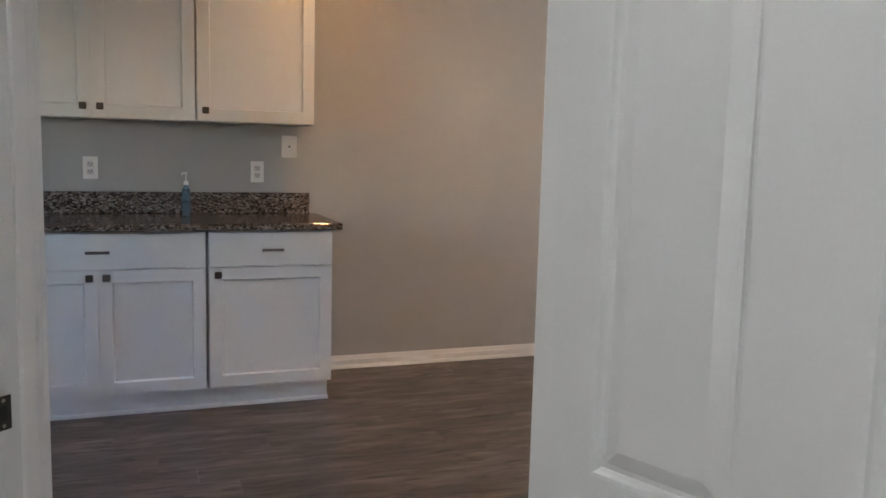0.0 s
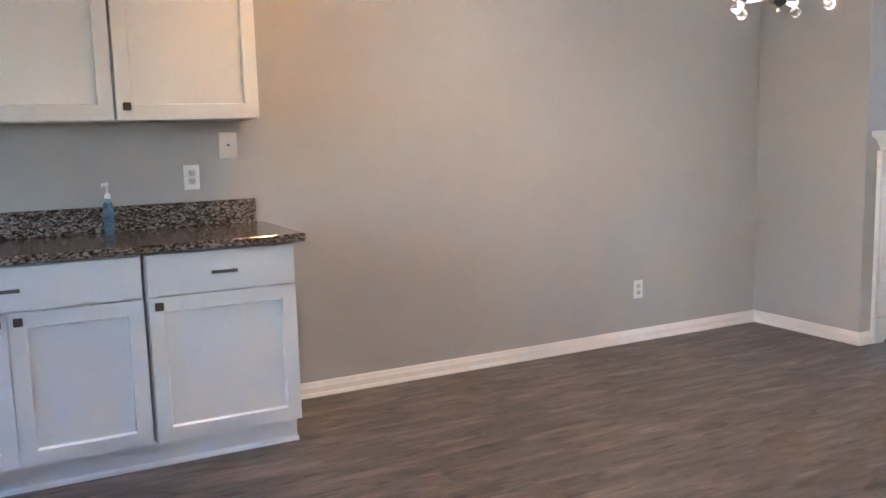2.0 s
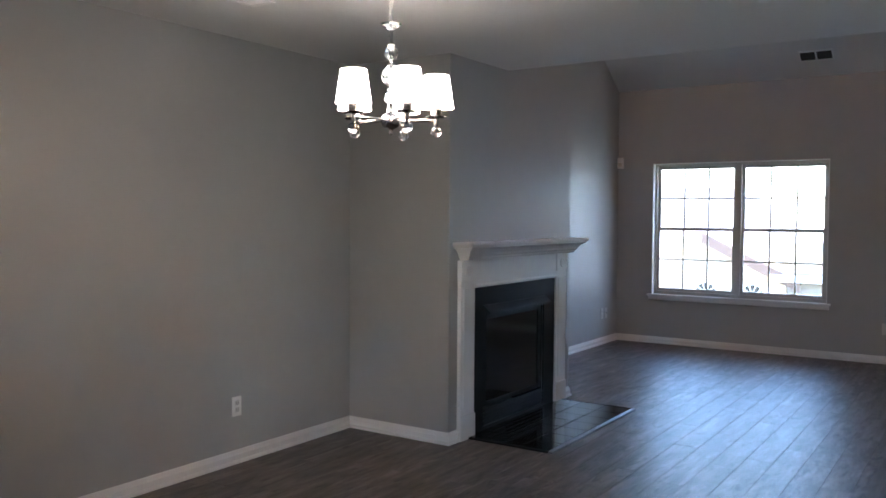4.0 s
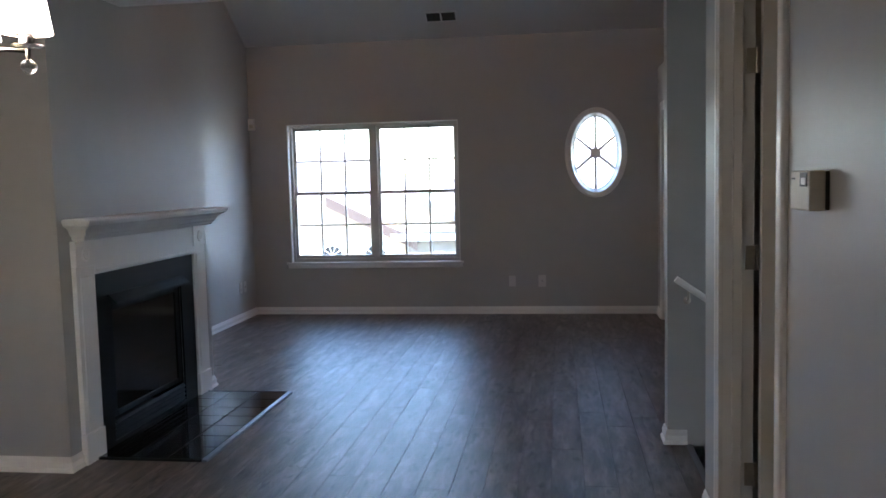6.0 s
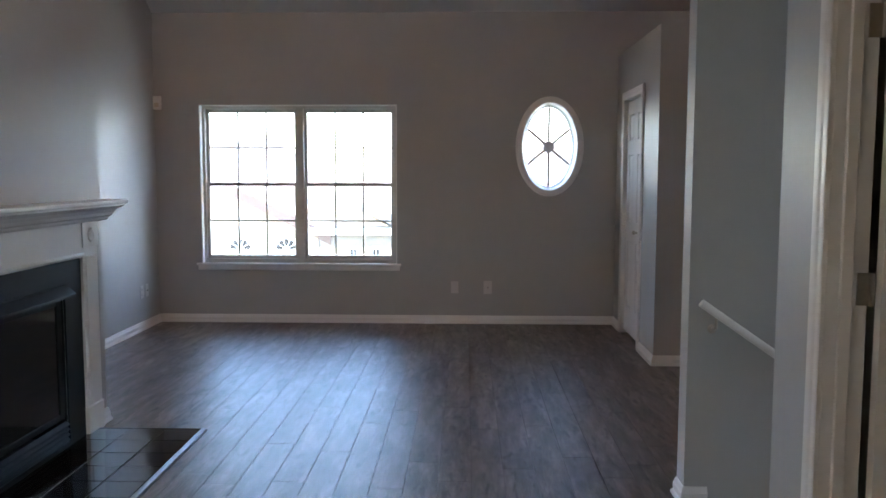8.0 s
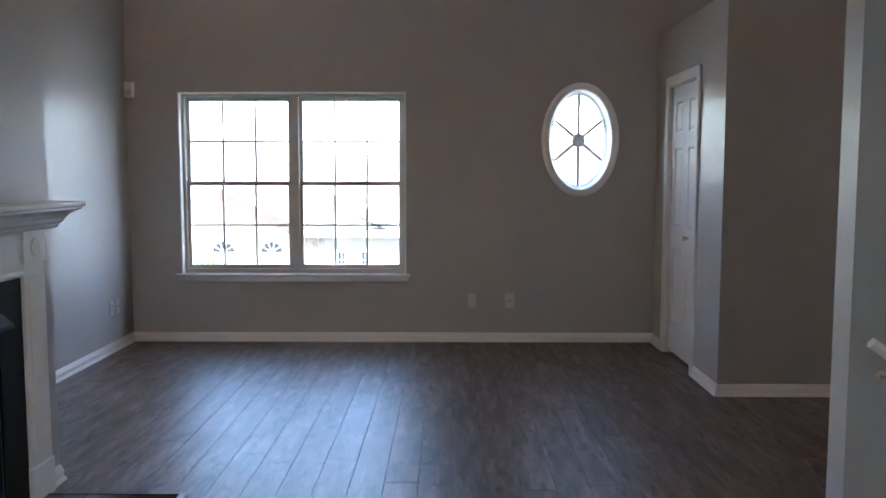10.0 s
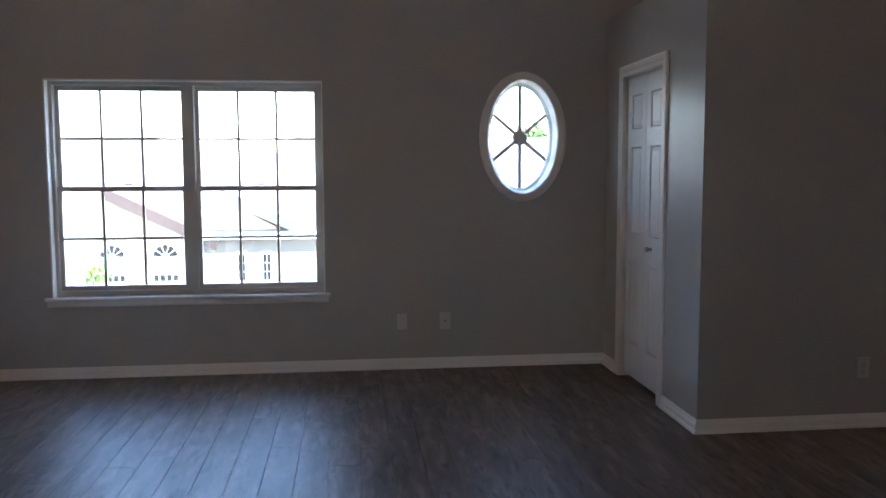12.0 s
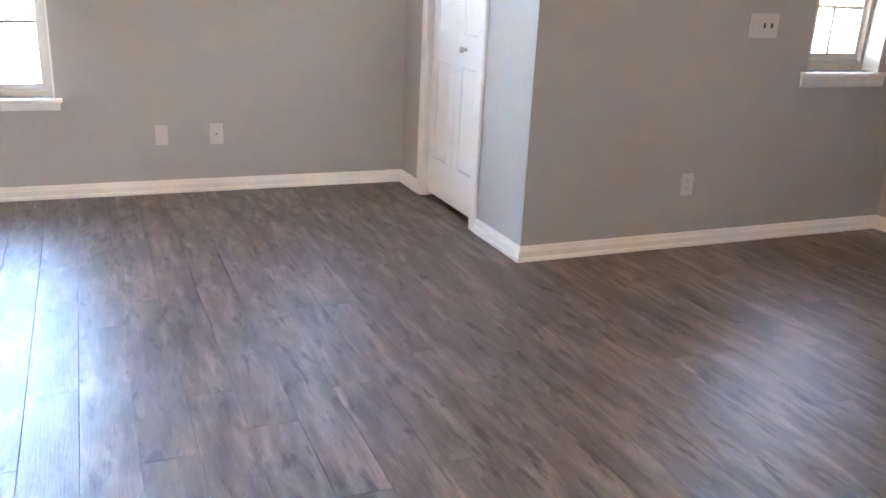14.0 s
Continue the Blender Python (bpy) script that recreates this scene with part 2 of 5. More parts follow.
def lathe(bm, rows, seg=20, at=(0, 0, 0)):
    """A turned shape about z from rows of (radius, height)."""
    rings = []
    for r, z in rows:
        if r < 1e-5:
            rings.append([bm.verts.new((at[0], at[1], at[2] + z))])
        else:
            rings.append([bm.verts.new((at[0] + r * math.cos(2 * math.pi * k / seg), at[1] + r * math.sin(2 * math.pi * k / seg), at[2] + z)) for k in range(seg)])
    for p, q in zip(rings, rings[1:]):
        for k in range(seg):
            j = (k + 1) % seg
            if len(p) == 1 and len(q) == 1:
                continue
            if len(p) == 1:
                bm.faces.new((p[0], q[j], q[k]))
            elif len(q) == 1:
                bm.faces.new((p[k], p[j], q[0]))
            else:
                bm.faces.new((p[k], p[j], q[j], q[k]))
    for ring, flip in ((rings[0], True), (rings[-1], False)):
        if len(ring) > 1:
            bm.faces.new(ring[::-1] if flip else ring)
    return bm


def tube(bm, a, b, r, seg=10):
    a, b = Vector(a), Vector(b)
    d = (b - a).normalized()
    s = d.orthogonal().normalized()
    t = d.cross(s)
    ring = [[bm.verts.new(p + (s * math.cos(2 * math.pi * k / seg) + t * math.sin(2 * math.pi * k / seg)) * r) for k in range(seg)] for p in (a, b)]
    for k in range(seg):
        j = (k + 1) % seg
        bm.faces.new((ring[0][k], ring[0][j], ring[1][j], ring[1][k]))
    bm.faces.new(ring[0][::-1])
    bm.faces.new(ring[1])
    return bm


# ---------------------------------------------------------------- plan, in metres
WALL_Y = 4.60      # cabinet and dining wall
LEFT_Y = 4.66      # living-room wall beyond the chimney
FAR_X = 9.37       # window wall
BREAST = (4.45, 6.21, 3.80)
LEG = (4.545, 4.722, 5.915, 6.098)   # mantel legs
CEIL_Z, EDGE_X = 2.44, 5.06
CLOSET_Y, BOX_X, BOX_TOP = 0.355, 7.69, 2.485
RIGHT_Y = -2.02
HALL_Y, HALL_T = 0.75, 0.115
VAULT_Z, VAULT_S = 2.885, 0.66
STAIR = (4.24, 5.09, 0.69)
KITCHEN_X = -2.6
P_HINGE = Vector((0.620, 0.785, 0))
P_LATCH = Vector((-0.113, 1.545, 0))


def vault(x):
    return VAULT_Z + (FAR_X - x) * VAULT_S


# window openings in the far wall: y0, y1, z0, z1
WIN = (2.39, 4.243, 0.565, 2.048)
W4 = (1.95, 2.8, 1.04, 1.95)   # unseen kitchen window, added for cool light
OVAL = (0.973, 1.662, 0.255, 0.405)

# ---------------------------------------------------------------- structure
structure("wall_north", boxes((KITCHEN_X, BREAST[0], WALL_Y, WALL_Y + 0.15, 0, CEIL_Z + 0.1)), WALL, "grey painted drywall behind cabinets and dining area")
structure("wall_left", boxes((BREAST[1], FAR_X + 0.16, LEFT_Y, LEFT_Y + 0.15, 0, 5.6)), WALL, "grey painted living room side wall")
FIRE = (4.80, 5.78, 0.70)   # opening in the breast for the fireplace insert


def make_breast():
    bm = bmesh.new()
    x0, x1, y = BREAST
    box(bm, x0, FIRE[0], y, LEFT_Y + 0.15, 0, 5.6)
    box(bm, FIRE[1], x1, y, LEFT_Y + 0.15, 0, 5.6)
    box(bm, FIRE[0], FIRE[1], y, LEFT_Y + 0.15, FIRE[2] + 0.15, 5.6)
    box(bm, FIRE[0], FIRE[1], y + 0.4, LEFT_Y + 0.15, 0, FIRE[2] + 0.15)
    bmesh.ops.remove_doubles(bm, verts=bm.verts, dist=0.0005)
    return structure("wall_chimney_breast", bm, WALL, "grey painted chimney breast around the fireplace")


make_breast()


def wall_far():
    bm = bmesh.new()
    x0, x1 = FAR_X, FAR_X + 0.16
    y0, y1, z0, z1 = WIN
    top = VAULT_Z + 0.03
    oy, oz, ra, rb = OVAL
    wy0, wy1, wz0, wz1 = oy - 0.42, oy + 0.42, oz - 0.56, oz + 0.56
    box(bm, x0, x1, y1, LEFT_Y, 0, top)
    box(bm, x0, x1, y0, y1, 0, z0)
    box(bm, x0, x1, y0, y1, z1, top)
    box(bm, x0, x1, wy1, y0, 0, top)
    box(bm, x0, x1, wy0, wy1, 0, wz0)
    box(bm, x0, x1, wy0, wy1, wz1, top)
    box(bm, x0, x1, -1.12, wy0, 0, top)
    # the square field with an oval hole
    seg = 64
    hole, rim = [], []
    corners = [math.atan2(0.56 * sz, 0.42 * sy) % (2 * math.pi) for sy in (1, -1) for sz in (1, -1)]
    turns = sorted([2 * math.pi * (k + 0.5) / (seg - 4) for k in range(seg - 4)] + corners)
    for a in turns:
        c, s = math.cos(a), math.sin(a)
        f = 1 / max(abs(c) / 0.42, abs(s) / 0.56)
        hole.append((oy + (ra + 0.02) * c, oz + (rb + 0.02) * s))
        rim.append((oy + f * c, oz + f * s))
    for x in (x0, x1):
        h = [bm.verts.new((x, *p)) for p in hole]
        r = [bm.verts.new((x, *p)) for p in rim]
        for k in range(seg):
            j = (k + 1) % seg
            bm.faces.new((h[k], h[j], r[j], r[k]))
        if x == x0:
            first = h
    for k in range(seg):
        j = (k + 1) % seg
        bm.faces.new((first[k], first[j], h[j], h[k]))
    return structure("wall_far", bm, WALL, "grey painted window wall with a wide window and an oval window")


wall_far()

# closet box with a plant ledge on top, and the wall with the small window
W2 = (-1.80, -1.27, 0.908, 2.07)
D_CL = (8.27, 8.985, 2.045)


def slab(outline, place, out):
    """A flat wall panel: an outline of 2D corners, placed in space by place(a, b) and thickened by the vector out."""
    bm = bmesh.new()
    near = [bm.verts.new(place(*p)) for p in outline]
    far = [bm.verts.new(Vector(place(*p)) + Vector(out)) for p in outline]
    bm.faces.new(near)
    bm.faces.new(far[::-1])
    n = len(outline)
    for k in range(n):
        j = (k + 1) % n
        bm.faces.new((near[k], near[j], far[j], far[k]))
    return bm


def holed_slab(x0, x1, y0, y1, z0, z1, hy0, hy1, hz0, hz1):
    """A wall across x with one rectangular opening, as a closed shell."""
    bm = bmesh.new()
    rings = []
    for x in (x0, x1):
        rings.append([bm.verts.new((x, *p)) for p in ((y0, z0), (y1, z0), (y1, z1), (y0, z1))])
        rings.append([bm.verts.new((x, *p)) for p in ((hy0, hz0), (hy1, hz0), (hy1, hz1), (hy0, hz1))])
    for p, q in ((0, 1), (2, 3), (0, 2), (1, 3)):
        for k in range(4):
            j = (k + 1) % 4
            bm.faces.new((rings[p][k], rings[p][j], rings[q][j], rings[q][k]))
    return bm


d0, d1, dh = D_CL[0] - 0.02, D_CL[1] + 0.02, D_CL[2] + 0.02
bm = slab([(BOX_X, 0), (d0, 0), (d0, dh), (d1, dh), (d1, 0), (FAR_X, 0), (FAR_X, BOX_TOP), (BOX_X, BOX_TOP)], lambda a, c: (a, CLOSET_Y, c), (0, -0.115, 0))
structure("wall_closet_front", bm, WALL, "grey painted closet front")
structure("wall_closet_back", boxes((D_CL[0] - 0.1, D_CL[1] + 0.1, CLOSET_Y - 0.6, CLOSET_Y - 0.5, 0, BOX_TOP - 0.07)), WALL, "grey painted back of the closet")
bm = holed_slab(BOX_X, BOX_X + 0.16, RIGHT_Y - 0.15, CLOSET_Y - 0.115, 0, BOX_TOP, W2[0], W2[1], W2[2], W2[3])
structure("wall_entry", bm, WALL, "grey painted wall with a small window and switches")
structure("wall_entry_upper", boxes((BOX_X, BOX_X + 0.16, RIGHT_Y - 0.15, -1.12, BOX_TOP, vault(BOX_X) + 0.03)), WALL, "grey painted wall over the small window")
structure("closet_ledge", boxes((BOX_X + 0.16, FAR_X, -1.12, CLOSET_Y - 0.115, BOX_TOP - 0.06, BOX_TOP - 0.004)), WALL, "grey ledge over the closet")
structure("wall_closet_side", boxes((BOX_X + 0.16, FAR_X + 0.16, -1.27, -1.12, 0, 4.2)), WALL, "grey painted side wall over the closet")
structure("wall_right", boxes((STAIR[1] + 0.115, BOX_X, RIGHT_Y - 0.15, RIGHT_Y, 0, 5.6)), WALL, "grey painted side wall of the living room")
structure("wall_stair", boxes((STAIR[1], STAIR[1] + 0.115, RIGHT_Y - 0.15, 0.80, -2.6, 5.6)), WALL, "grey painted stair wall with its end towards the room")
structure("wall_header", boxes((EDGE_X, EDGE_X + 0.12, 0.80, BREAST[2], CEIL_Z + 0.1, 5.6)), WALL, "grey painted wall over the ceiling edge")

# hall wall with its door opening, and the stairwell
D_HALL = (3.06, 3.885, 2.05)
bm = boxes((0.79, D_HALL[0] - 0.02, HALL_Y - HALL_T, HALL_Y, 0, CEIL_Z), (D_HALL[1] + 0.02, STAIR[0], HALL_Y - HALL_T, HALL_Y, 0, CEIL_Z),
           (D_HALL[0] - 0.02, D_HALL[1] + 0.02, HALL_Y - HALL_T, HALL_Y, D_HALL[2] + 0.02, CEIL_Z))
structure("wall_hall", bm, WALL, "grey painted hall wall with a doorway")
structure("wall_stair_near", boxes((STAIR[0] - 0.115, STAIR[0], RIGHT_Y - 1.5, HALL_Y - HALL_T, -2.6, CEIL_Z)), WALL, "grey painted near wall of the stairwell")
structure("wall_stair_end", boxes((STAIR[0] - 0.115, STAIR[1] + 0.115, RIGHT_Y - 1.65, RIGHT_Y - 1.5, -2.6, CEIL_Z)), WALL, "grey painted end wall of the stairwell")
# unseen floor and wall, added to keep daylight out of the stairwell
structure("floor_lower", boxes((STAIR[0] - 0.115, STAIR[1] + 0.115, RIGHT_Y - 1.65, STAIR[2] + 0.2, -2.7, -2.6)), PLANK, "unseen floor closing the stairwell to daylight")
structure("stairwell_head_stop", boxes((STAIR[0], STAIR[1], STAIR[2] + 0.02, STAIR[2] + 0.14, -2.6, -0.2)), WALL, "unseen wall closing the stairwell to daylight")
structure("wall_back_room", boxes((2.2, 2.315, -2.2, HALL_Y - HALL_T, 0, CEIL_Z), (2.2, STAIR[0] - 0.115, -2.35, -2.2, 0, CEIL_Z)), WALL, "grey painted walls of the side room")

# diagonal wall of the utility room that the walk begins in
DIAG = (P_HINGE - P_LATCH).normalized()
INTO = Vector((-DIAG.y, DIAG.x, 0))     # towards the dining side
DIAG_M = Matrix(((DIAG.x, INTO.x, 0, P_LATCH.x), (DIAG.y, INTO.y, 0, P_LATCH.y), (0, 0, 1, 0), (0, 0, 0, 1)))
SPAN = (P_HINGE - P_LATCH).length
ob = structure("wall_diagonal", boxes((-0.40, -0.02, 0, 0.09, 0, CEIL_Z), (SPAN + 0.02, SPAN + 0.175, 0, 0.09, 0, CEIL_Z), (-0.02, SPAN + 0.02, 0, 0.09, 2.06, CEIL_Z)), WALL, "grey painted diagonal wall with a doorway")
ob.matrix_world = DIAG_M
ob.matrix_basis = DIAG_M
corner = DIAG_M @ Vector((-0.40, 0.09, 0))
structure("wall_kitchen_near", boxes((KITCHEN_X, corner.x + 0.02, corner.y - 0.12, corner.y, 0, CEIL_Z)), WALL, "grey painted kitchen wall")
structure("wall_kitchen_end", boxes((KITCHEN_X - 0.15, KITCHEN_X, corner.y - 0.12, W4[0], 0, CEIL_Z), (KITCHEN_X - 0.15, KITCHEN_X, W4[1], WALL_Y + 0.15, 0, CEIL_Z), (KITCHEN_X - 0.15, KITCHEN_X, W4[0], W4[1], 0, W4[2]), (KITCHEN_X - 0.15, KITCHEN_X, W4[0], W4[1], W4[3], CEIL_Z)), WALL, "grey painted end wall of the kitchen")
structure("wall_utility", boxes((-1.4, 1.75, -1.5, -1.35, 0, CEIL_Z), (-1.4, -1.25, -1.35, corner.y - 0.12, 0, CEIL_Z), (1.60, 1.75, -1.35, HALL_Y - HALL_T, 0, CEIL_Z)), WALL, "grey painted utility room walls")

# ceilings
structure("ceiling_flat", boxes((KITCHEN_X, EDGE_X + 0.12, 0.80, WALL_Y, CEIL_Z, CEIL_Z + 0.1), (KITCHEN_X, STAIR[1], RIGHT_Y - 1.5, 0.80, CEIL_Z, CEIL_Z + 0.1)), CEIL, "flat white ceiling over kitchen, dining area and hall")
bm = bmesh.new()
vs = [bm.verts.new(p) for z in (0, 0.12) for p in ((FAR_X + 0.16, RIGHT_Y - 0.15, vault(FAR_X + 0.16) + z), (FAR_X + 0.16, LEFT_Y + 0.15, vault(FAR_X + 0.16) + z), (EDGE_X, LEFT_Y + 0.15, vault(EDGE_X) + z), (EDGE_X, RIGHT_Y - 0.15, vault(EDGE_X) + z))]
for f in ((0, 1, 2, 3), (7, 6, 5, 4), (0, 4, 5, 1), (1, 5, 6, 2), (2, 6, 7, 3), (3, 7, 4, 0)):
    bm.faces.new([vs[i] for i in f])
structure("ceiling_vault", bm, CEIL, "sloping white ceiling over the living room")

# sub-floor under the planks, open over the stairs
FLOOR_T = 0.012
bm = boxes((KITCHEN_X, STAIR[0], RIGHT_Y - 1.5, WALL_Y, -0.2, -FLOOR_T + 0.003), (STAIR[0], STAIR[1], STAIR[2], WALL_Y, -0.2, -FLOOR_T + 0.003), (STAIR[1], FAR_X, RIGHT_Y, LEFT_Y, -0.2, -FLOOR_T + 0.003))
floor = structure("floor", bm, SUBFLOOR, "dark brown wood-look vinyl plank floor")

# baseboards: board with a shoe strip
BASE = [(0, 0), (0.022, 0), (0.022, 0.006), (0.020, 0.013), (0.0165, 0.0185), (0.0130, 0.020), (0.0125, 0.022), (0.0142, 0.050), (0.0115, 0.053), (0.0085, 0.062), (0.0060, 0.072), (0.002, 0.077), (0, 0.077)]


def baseboard(a, b, out, m0=0.0, m1=0.0):
    bm = prism(bmesh.new(), BASE, (*a, 0), (*b, 0), (*out, 0), m0=m0, m1=m1)
    return structure("baseboard", bm, TRIM, "white painted baseboard with shoe strip")


baseboard((1.065, WALL_Y), (BREAST[0], WALL_Y), (0, -1), 0, -1)
baseboard((BREAST[0], WALL_Y), (BREAST[0], BREAST[2]), (-1, 0), 1, 1)
baseboard((BREAST[0], BREAST[2]), (LEG[0], BREAST[2]), (0, -1), -1, 0)
baseboard((LEG[3], BREAST[2]), (BREAST[1], BREAST[2]), (0, -1), 0, 1)
baseboard((BREAST[1], BREAST[2]), (BREAST[1], LEFT_Y), (1, 0), -1, -1)
baseboard((BREAST[1], LEFT_Y), (FAR_X, LEFT_Y), (0, -1), 1, -1)
baseboard((FAR_X, LEFT_Y), (FAR_X, CLOSET_Y), (-1, 0), 1, -1)
baseboard((D_CL[1] + 0.0745, CLOSET_Y), (FAR_X, CLOSET_Y), (0, 1), 0, -1)
baseboard((BOX_X, CLOSET_Y), (D_CL[0] - 0.0745, CLOSET_Y), (0, 1), -1, 0)
baseboard((BOX_X, CLOSET_Y), (BOX_X, RIGHT_Y), (-1, 0), -1, -1)
baseboard((STAIR[1] + 0.115, RIGHT_Y), (BOX_X, RIGHT_Y), (0, 1), 1, -1)
baseboard((STAIR[1], 0.80), (STAIR[1], STAIR[2] + 0.01), (-1, 0), -1, 0)
baseboard((STAIR[1], 0.80), (STAIR[1] + 0.115, 0.80), (0, 1), -1, 1)
baseboard((STAIR[1] + 0.115, RIGHT_Y), (STAIR[1] + 0.115, 0.80), (1, 0), 1, 1)
baseboard((0.80, HALL_Y), (D_HALL[0] - 0.0745, HALL_Y), (0, 1))
baseboard((D_HALL[1] + 0.0745, HALL_Y), (STAIR[0], HALL_Y), (0, 1))

# ---------------------------------------------------------------- lamps that light the rooms
def ceiling_disc(place, colour, strength, radius, label):
    lamp = thing("unseen_ceiling_light", label, "ceiling light", pose(*place))
    part("trim_ring", lathe(bmesh.new(), [(radius, 0), (radius + 0.025, 0), (radius + 0.025, -0.006), (radius + 0.004, -0.014), (radius, -0.010)], 32), TRIM, lamp)
    part("lens", lathe(bmesh.new(), [(0, -0.004), (radius, -0.004), (radius, -0.008), (0, -0.012)], 32), emitter("lit_lens", colour, strength), lamp, "glowing lens")
    return lamp


ceiling_disc((1.34, 3.78, CEIL_Z), (1.0, 0.52, 0.19), 14.0, 0.085, "warm recessed kitchen ceiling light")
# unseen source, added to brighten the open door leaf and jamb
ceiling_disc((-0.40, -0.15, CEIL_Z), (0.92, 0.95, 0.92), 9.8, 0.16, "unseen white light added in the utility room")
# guessed lamp, added to warm the hall door and its jamb
ceiling_disc((3.1, -0.7, CEIL_Z), (1.0, 0.64, 0.30), 2.4, 0.14, "unseen warm light added in the side room")
# two added fill lights, warming the breast and the side wall beyond it
ceiling_disc((6.62, 4.22, vault(6.62)), (1.0, 0.55, 0.28), 26.0, 0.10, "unseen warm fill light high beside the chimney breast")
ceiling_disc((5.5, 2.3, vault(5.5)), (1.0, 0.58, 0.32), 30.0, 0.10, "unseen warm fill light high before the chimney breast")
ceiling_disc((6.95, -1.25, vault(6.95)), (1.0, 0.40, 0.13), 6.0, 0.10, "warm ceiling light high over the entry")


# ---------------------------------------------------------------- doors and casings
CASE_W = 0.074
CASE = [(0, 0), (0.011, 0), (0.014, 0.006), (0.014, 0.026), (0.015, 0.029), (0.0175, 0.036), (0.0185, 0.046), (0.0185, 0.062), (0.016, 0.070), (0.010, CASE_W), (0, CASE_W)]


def casing(m, w, h, parent=None):
    """Casing round an opening of width w along local x, on local +y; m places the opening's lower corner."""
    th = thing("door_trim", "white painted door casing", "door casing", m, kind="structure")
    for a, b, up, m0, m1 in (((0, 0, 0), (0, 0, h), (-1, 0, 0), 0, 1), ((w, 0, 0), (w, 0, h), (1, 0, 0), 0, 1)):
        bm = bmesh.new()
        n = len(CASE)
        r0 = [bm.verts.new((a[0] + up[0] * u, o, 0)) for o, u in CASE]
        r1 = [bm.verts.new((a[0] + up[0] * u, o, h + u)) for o, u in CASE]
        for i in range(n):
            bm.faces.new((r0[i], r0[(i + 1) % n], r1[(i + 1) % n], r1[i]))
        bm.faces.new(r0)
        bm.faces.new(r1)
        part("side_casing", bm, TRIM, th)
    bm = bmesh.new()
    r0 = [bm.verts.new((-u, o, h + u)) for o, u in CASE]
    r1 = [bm.verts.new((w + u, o, h + u)) for o, u in CASE]
    for i in range(n):
        bm.faces.new((r0[i], r0[(i + 1) % n], r1[(i + 1) % n], r1[i]))
    part("head_casing", bm, TRIM, th)
    return th


def jambs(m, w, h, depth, stop_at):
    """Jamb boards lining an opening; local y runs from 0 back to -depth."""
    th = thing("door_jamb", "white painted door jamb with stop", "door jamb", m, kind="structure")
    t = 0.018
    part("side_jamb", boxes((-t, 0, -depth, 0, 0, h + t), bevel=0.0015), TRIM, th)
    part("side_jamb", boxes((w, w + t, -depth, 0, 0, h + t), bevel=0.0015), TRIM, th)
    part("head_jamb", boxes((0, w, -depth, 0, h, h + t), bevel=0.0015), TRIM, th)
    for x0, x1 in ((0, 0.011), (w - 0.011, w)):
        part("stop", boxes((x0, x1, stop_at - 0.035, stop_at, 0, h), bevel=0.003), TRIM, th)
    part("head_stop", boxes((0.011, w - 0.011, stop_at - 0.035, stop_at, h - 0.011, h), bevel=0.003), TRIM, th)
    return th


def panel_mesh(x0, x1, z0, z1, t):
    """A raised field with a moulded edge on both faces."""
    bm = bmesh.new()
    for s in (1, -1):
        y = s * t / 2
        rows = [(0.0, 0.0), (0.004, -0.0010), (0.007, -0.0055), (0.011, -0.0085), (0.017, -0.0085), (0.036, -0.0025)]
        last = None
        for inset, d in rows:
            yy = y + s * d
            ring = [bm.verts.new(p) for p in ((x0 + inset, yy, z0 + inset), (x1 - inset, yy, z0 + inset), (x1 - inset, yy, z1 - inset), (x0 + inset, yy, z1 - inset))]
            if last:
                for k in range(4):
                    j = (k + 1) % 4
                    bm.faces.new((last[k], last[j], ring[j], ring[k]))
            last = ring
        bm.faces.new(last)
    return bm


def panel_door(name, label, m, w, h, cols, rows, stile, first, t=0.035, mat=None, group=""):
    """A moulded door: local x along the leaf from the hinge, y through it, z up. rows: heights of the panels' lower and upper edges."""
    mat = mat or DOORP
    th = thing(name, label, "door", m, group=group, kind="structure")
    n = cols
    pw = (w - first - stile * n) / n
    bm = bmesh.new()
    box(bm, 0, first, -t / 2, t / 2, 0, h)
    for k in range(n):
        x = first + k * (stile + pw) + pw
        box(bm, x, x + stile, -t / 2, t / 2, 0, h)
    zs = [0.0] + [z for r in rows for z in r] + [h]
    for k in range(n):
        x = first + k * (stile + pw)
        for a, b in zip(zs[0::2], zs[1::2]):
            box(bm, x, x + pw, -t / 2, t / 2, a, b)
    bmesh.ops.remove_doubles(bm, verts=bm.verts, dist=0.0004)
    part("leaf", bm, mat, th)
    for k in range(n):
        x = first + k * (stile + pw)
        for a, b in rows:
            part("panel", panel_mesh(x, x + pw, a, b, t), mat, th)
    return th


SIX = [(0.235, 0.77), (0.925, 1.555), (1.655, 1.915)]

# utility-room door, folded far back on its hinges
jambs(DIAG_M @ pose(0, 0.09, 0), SPAN, 2.04, 0.09, -0.02)
casing(DIAG_M @ pose(0, 0.09, 0), SPAN, 2.04)
casing(DIAG_M @ pose(SPAN, 0, 0, 0, 0, 180), SPAN, 2.04)
LEAF_TURN = -70.0
door = panel_door("door_1", "open white six-panel door folded back beside the doorway", pose(0.603, 0.788, 0.008, 0, 0, LEAF_TURN) @ pose(0.0, -0.0215, 0), 0.68, 2.03, 2, SIX, 0.115, 0.092)
bm = bmesh.new()
lathe(bm, [(0, 0.062), (0.018, 0.060), (0.027, 0.048), (0.026, 0.036), (0.012, 0.024), (0.011, 0.010), (0.030, 0.007), (0.031, 0.0), (0, 0.0)], 20)
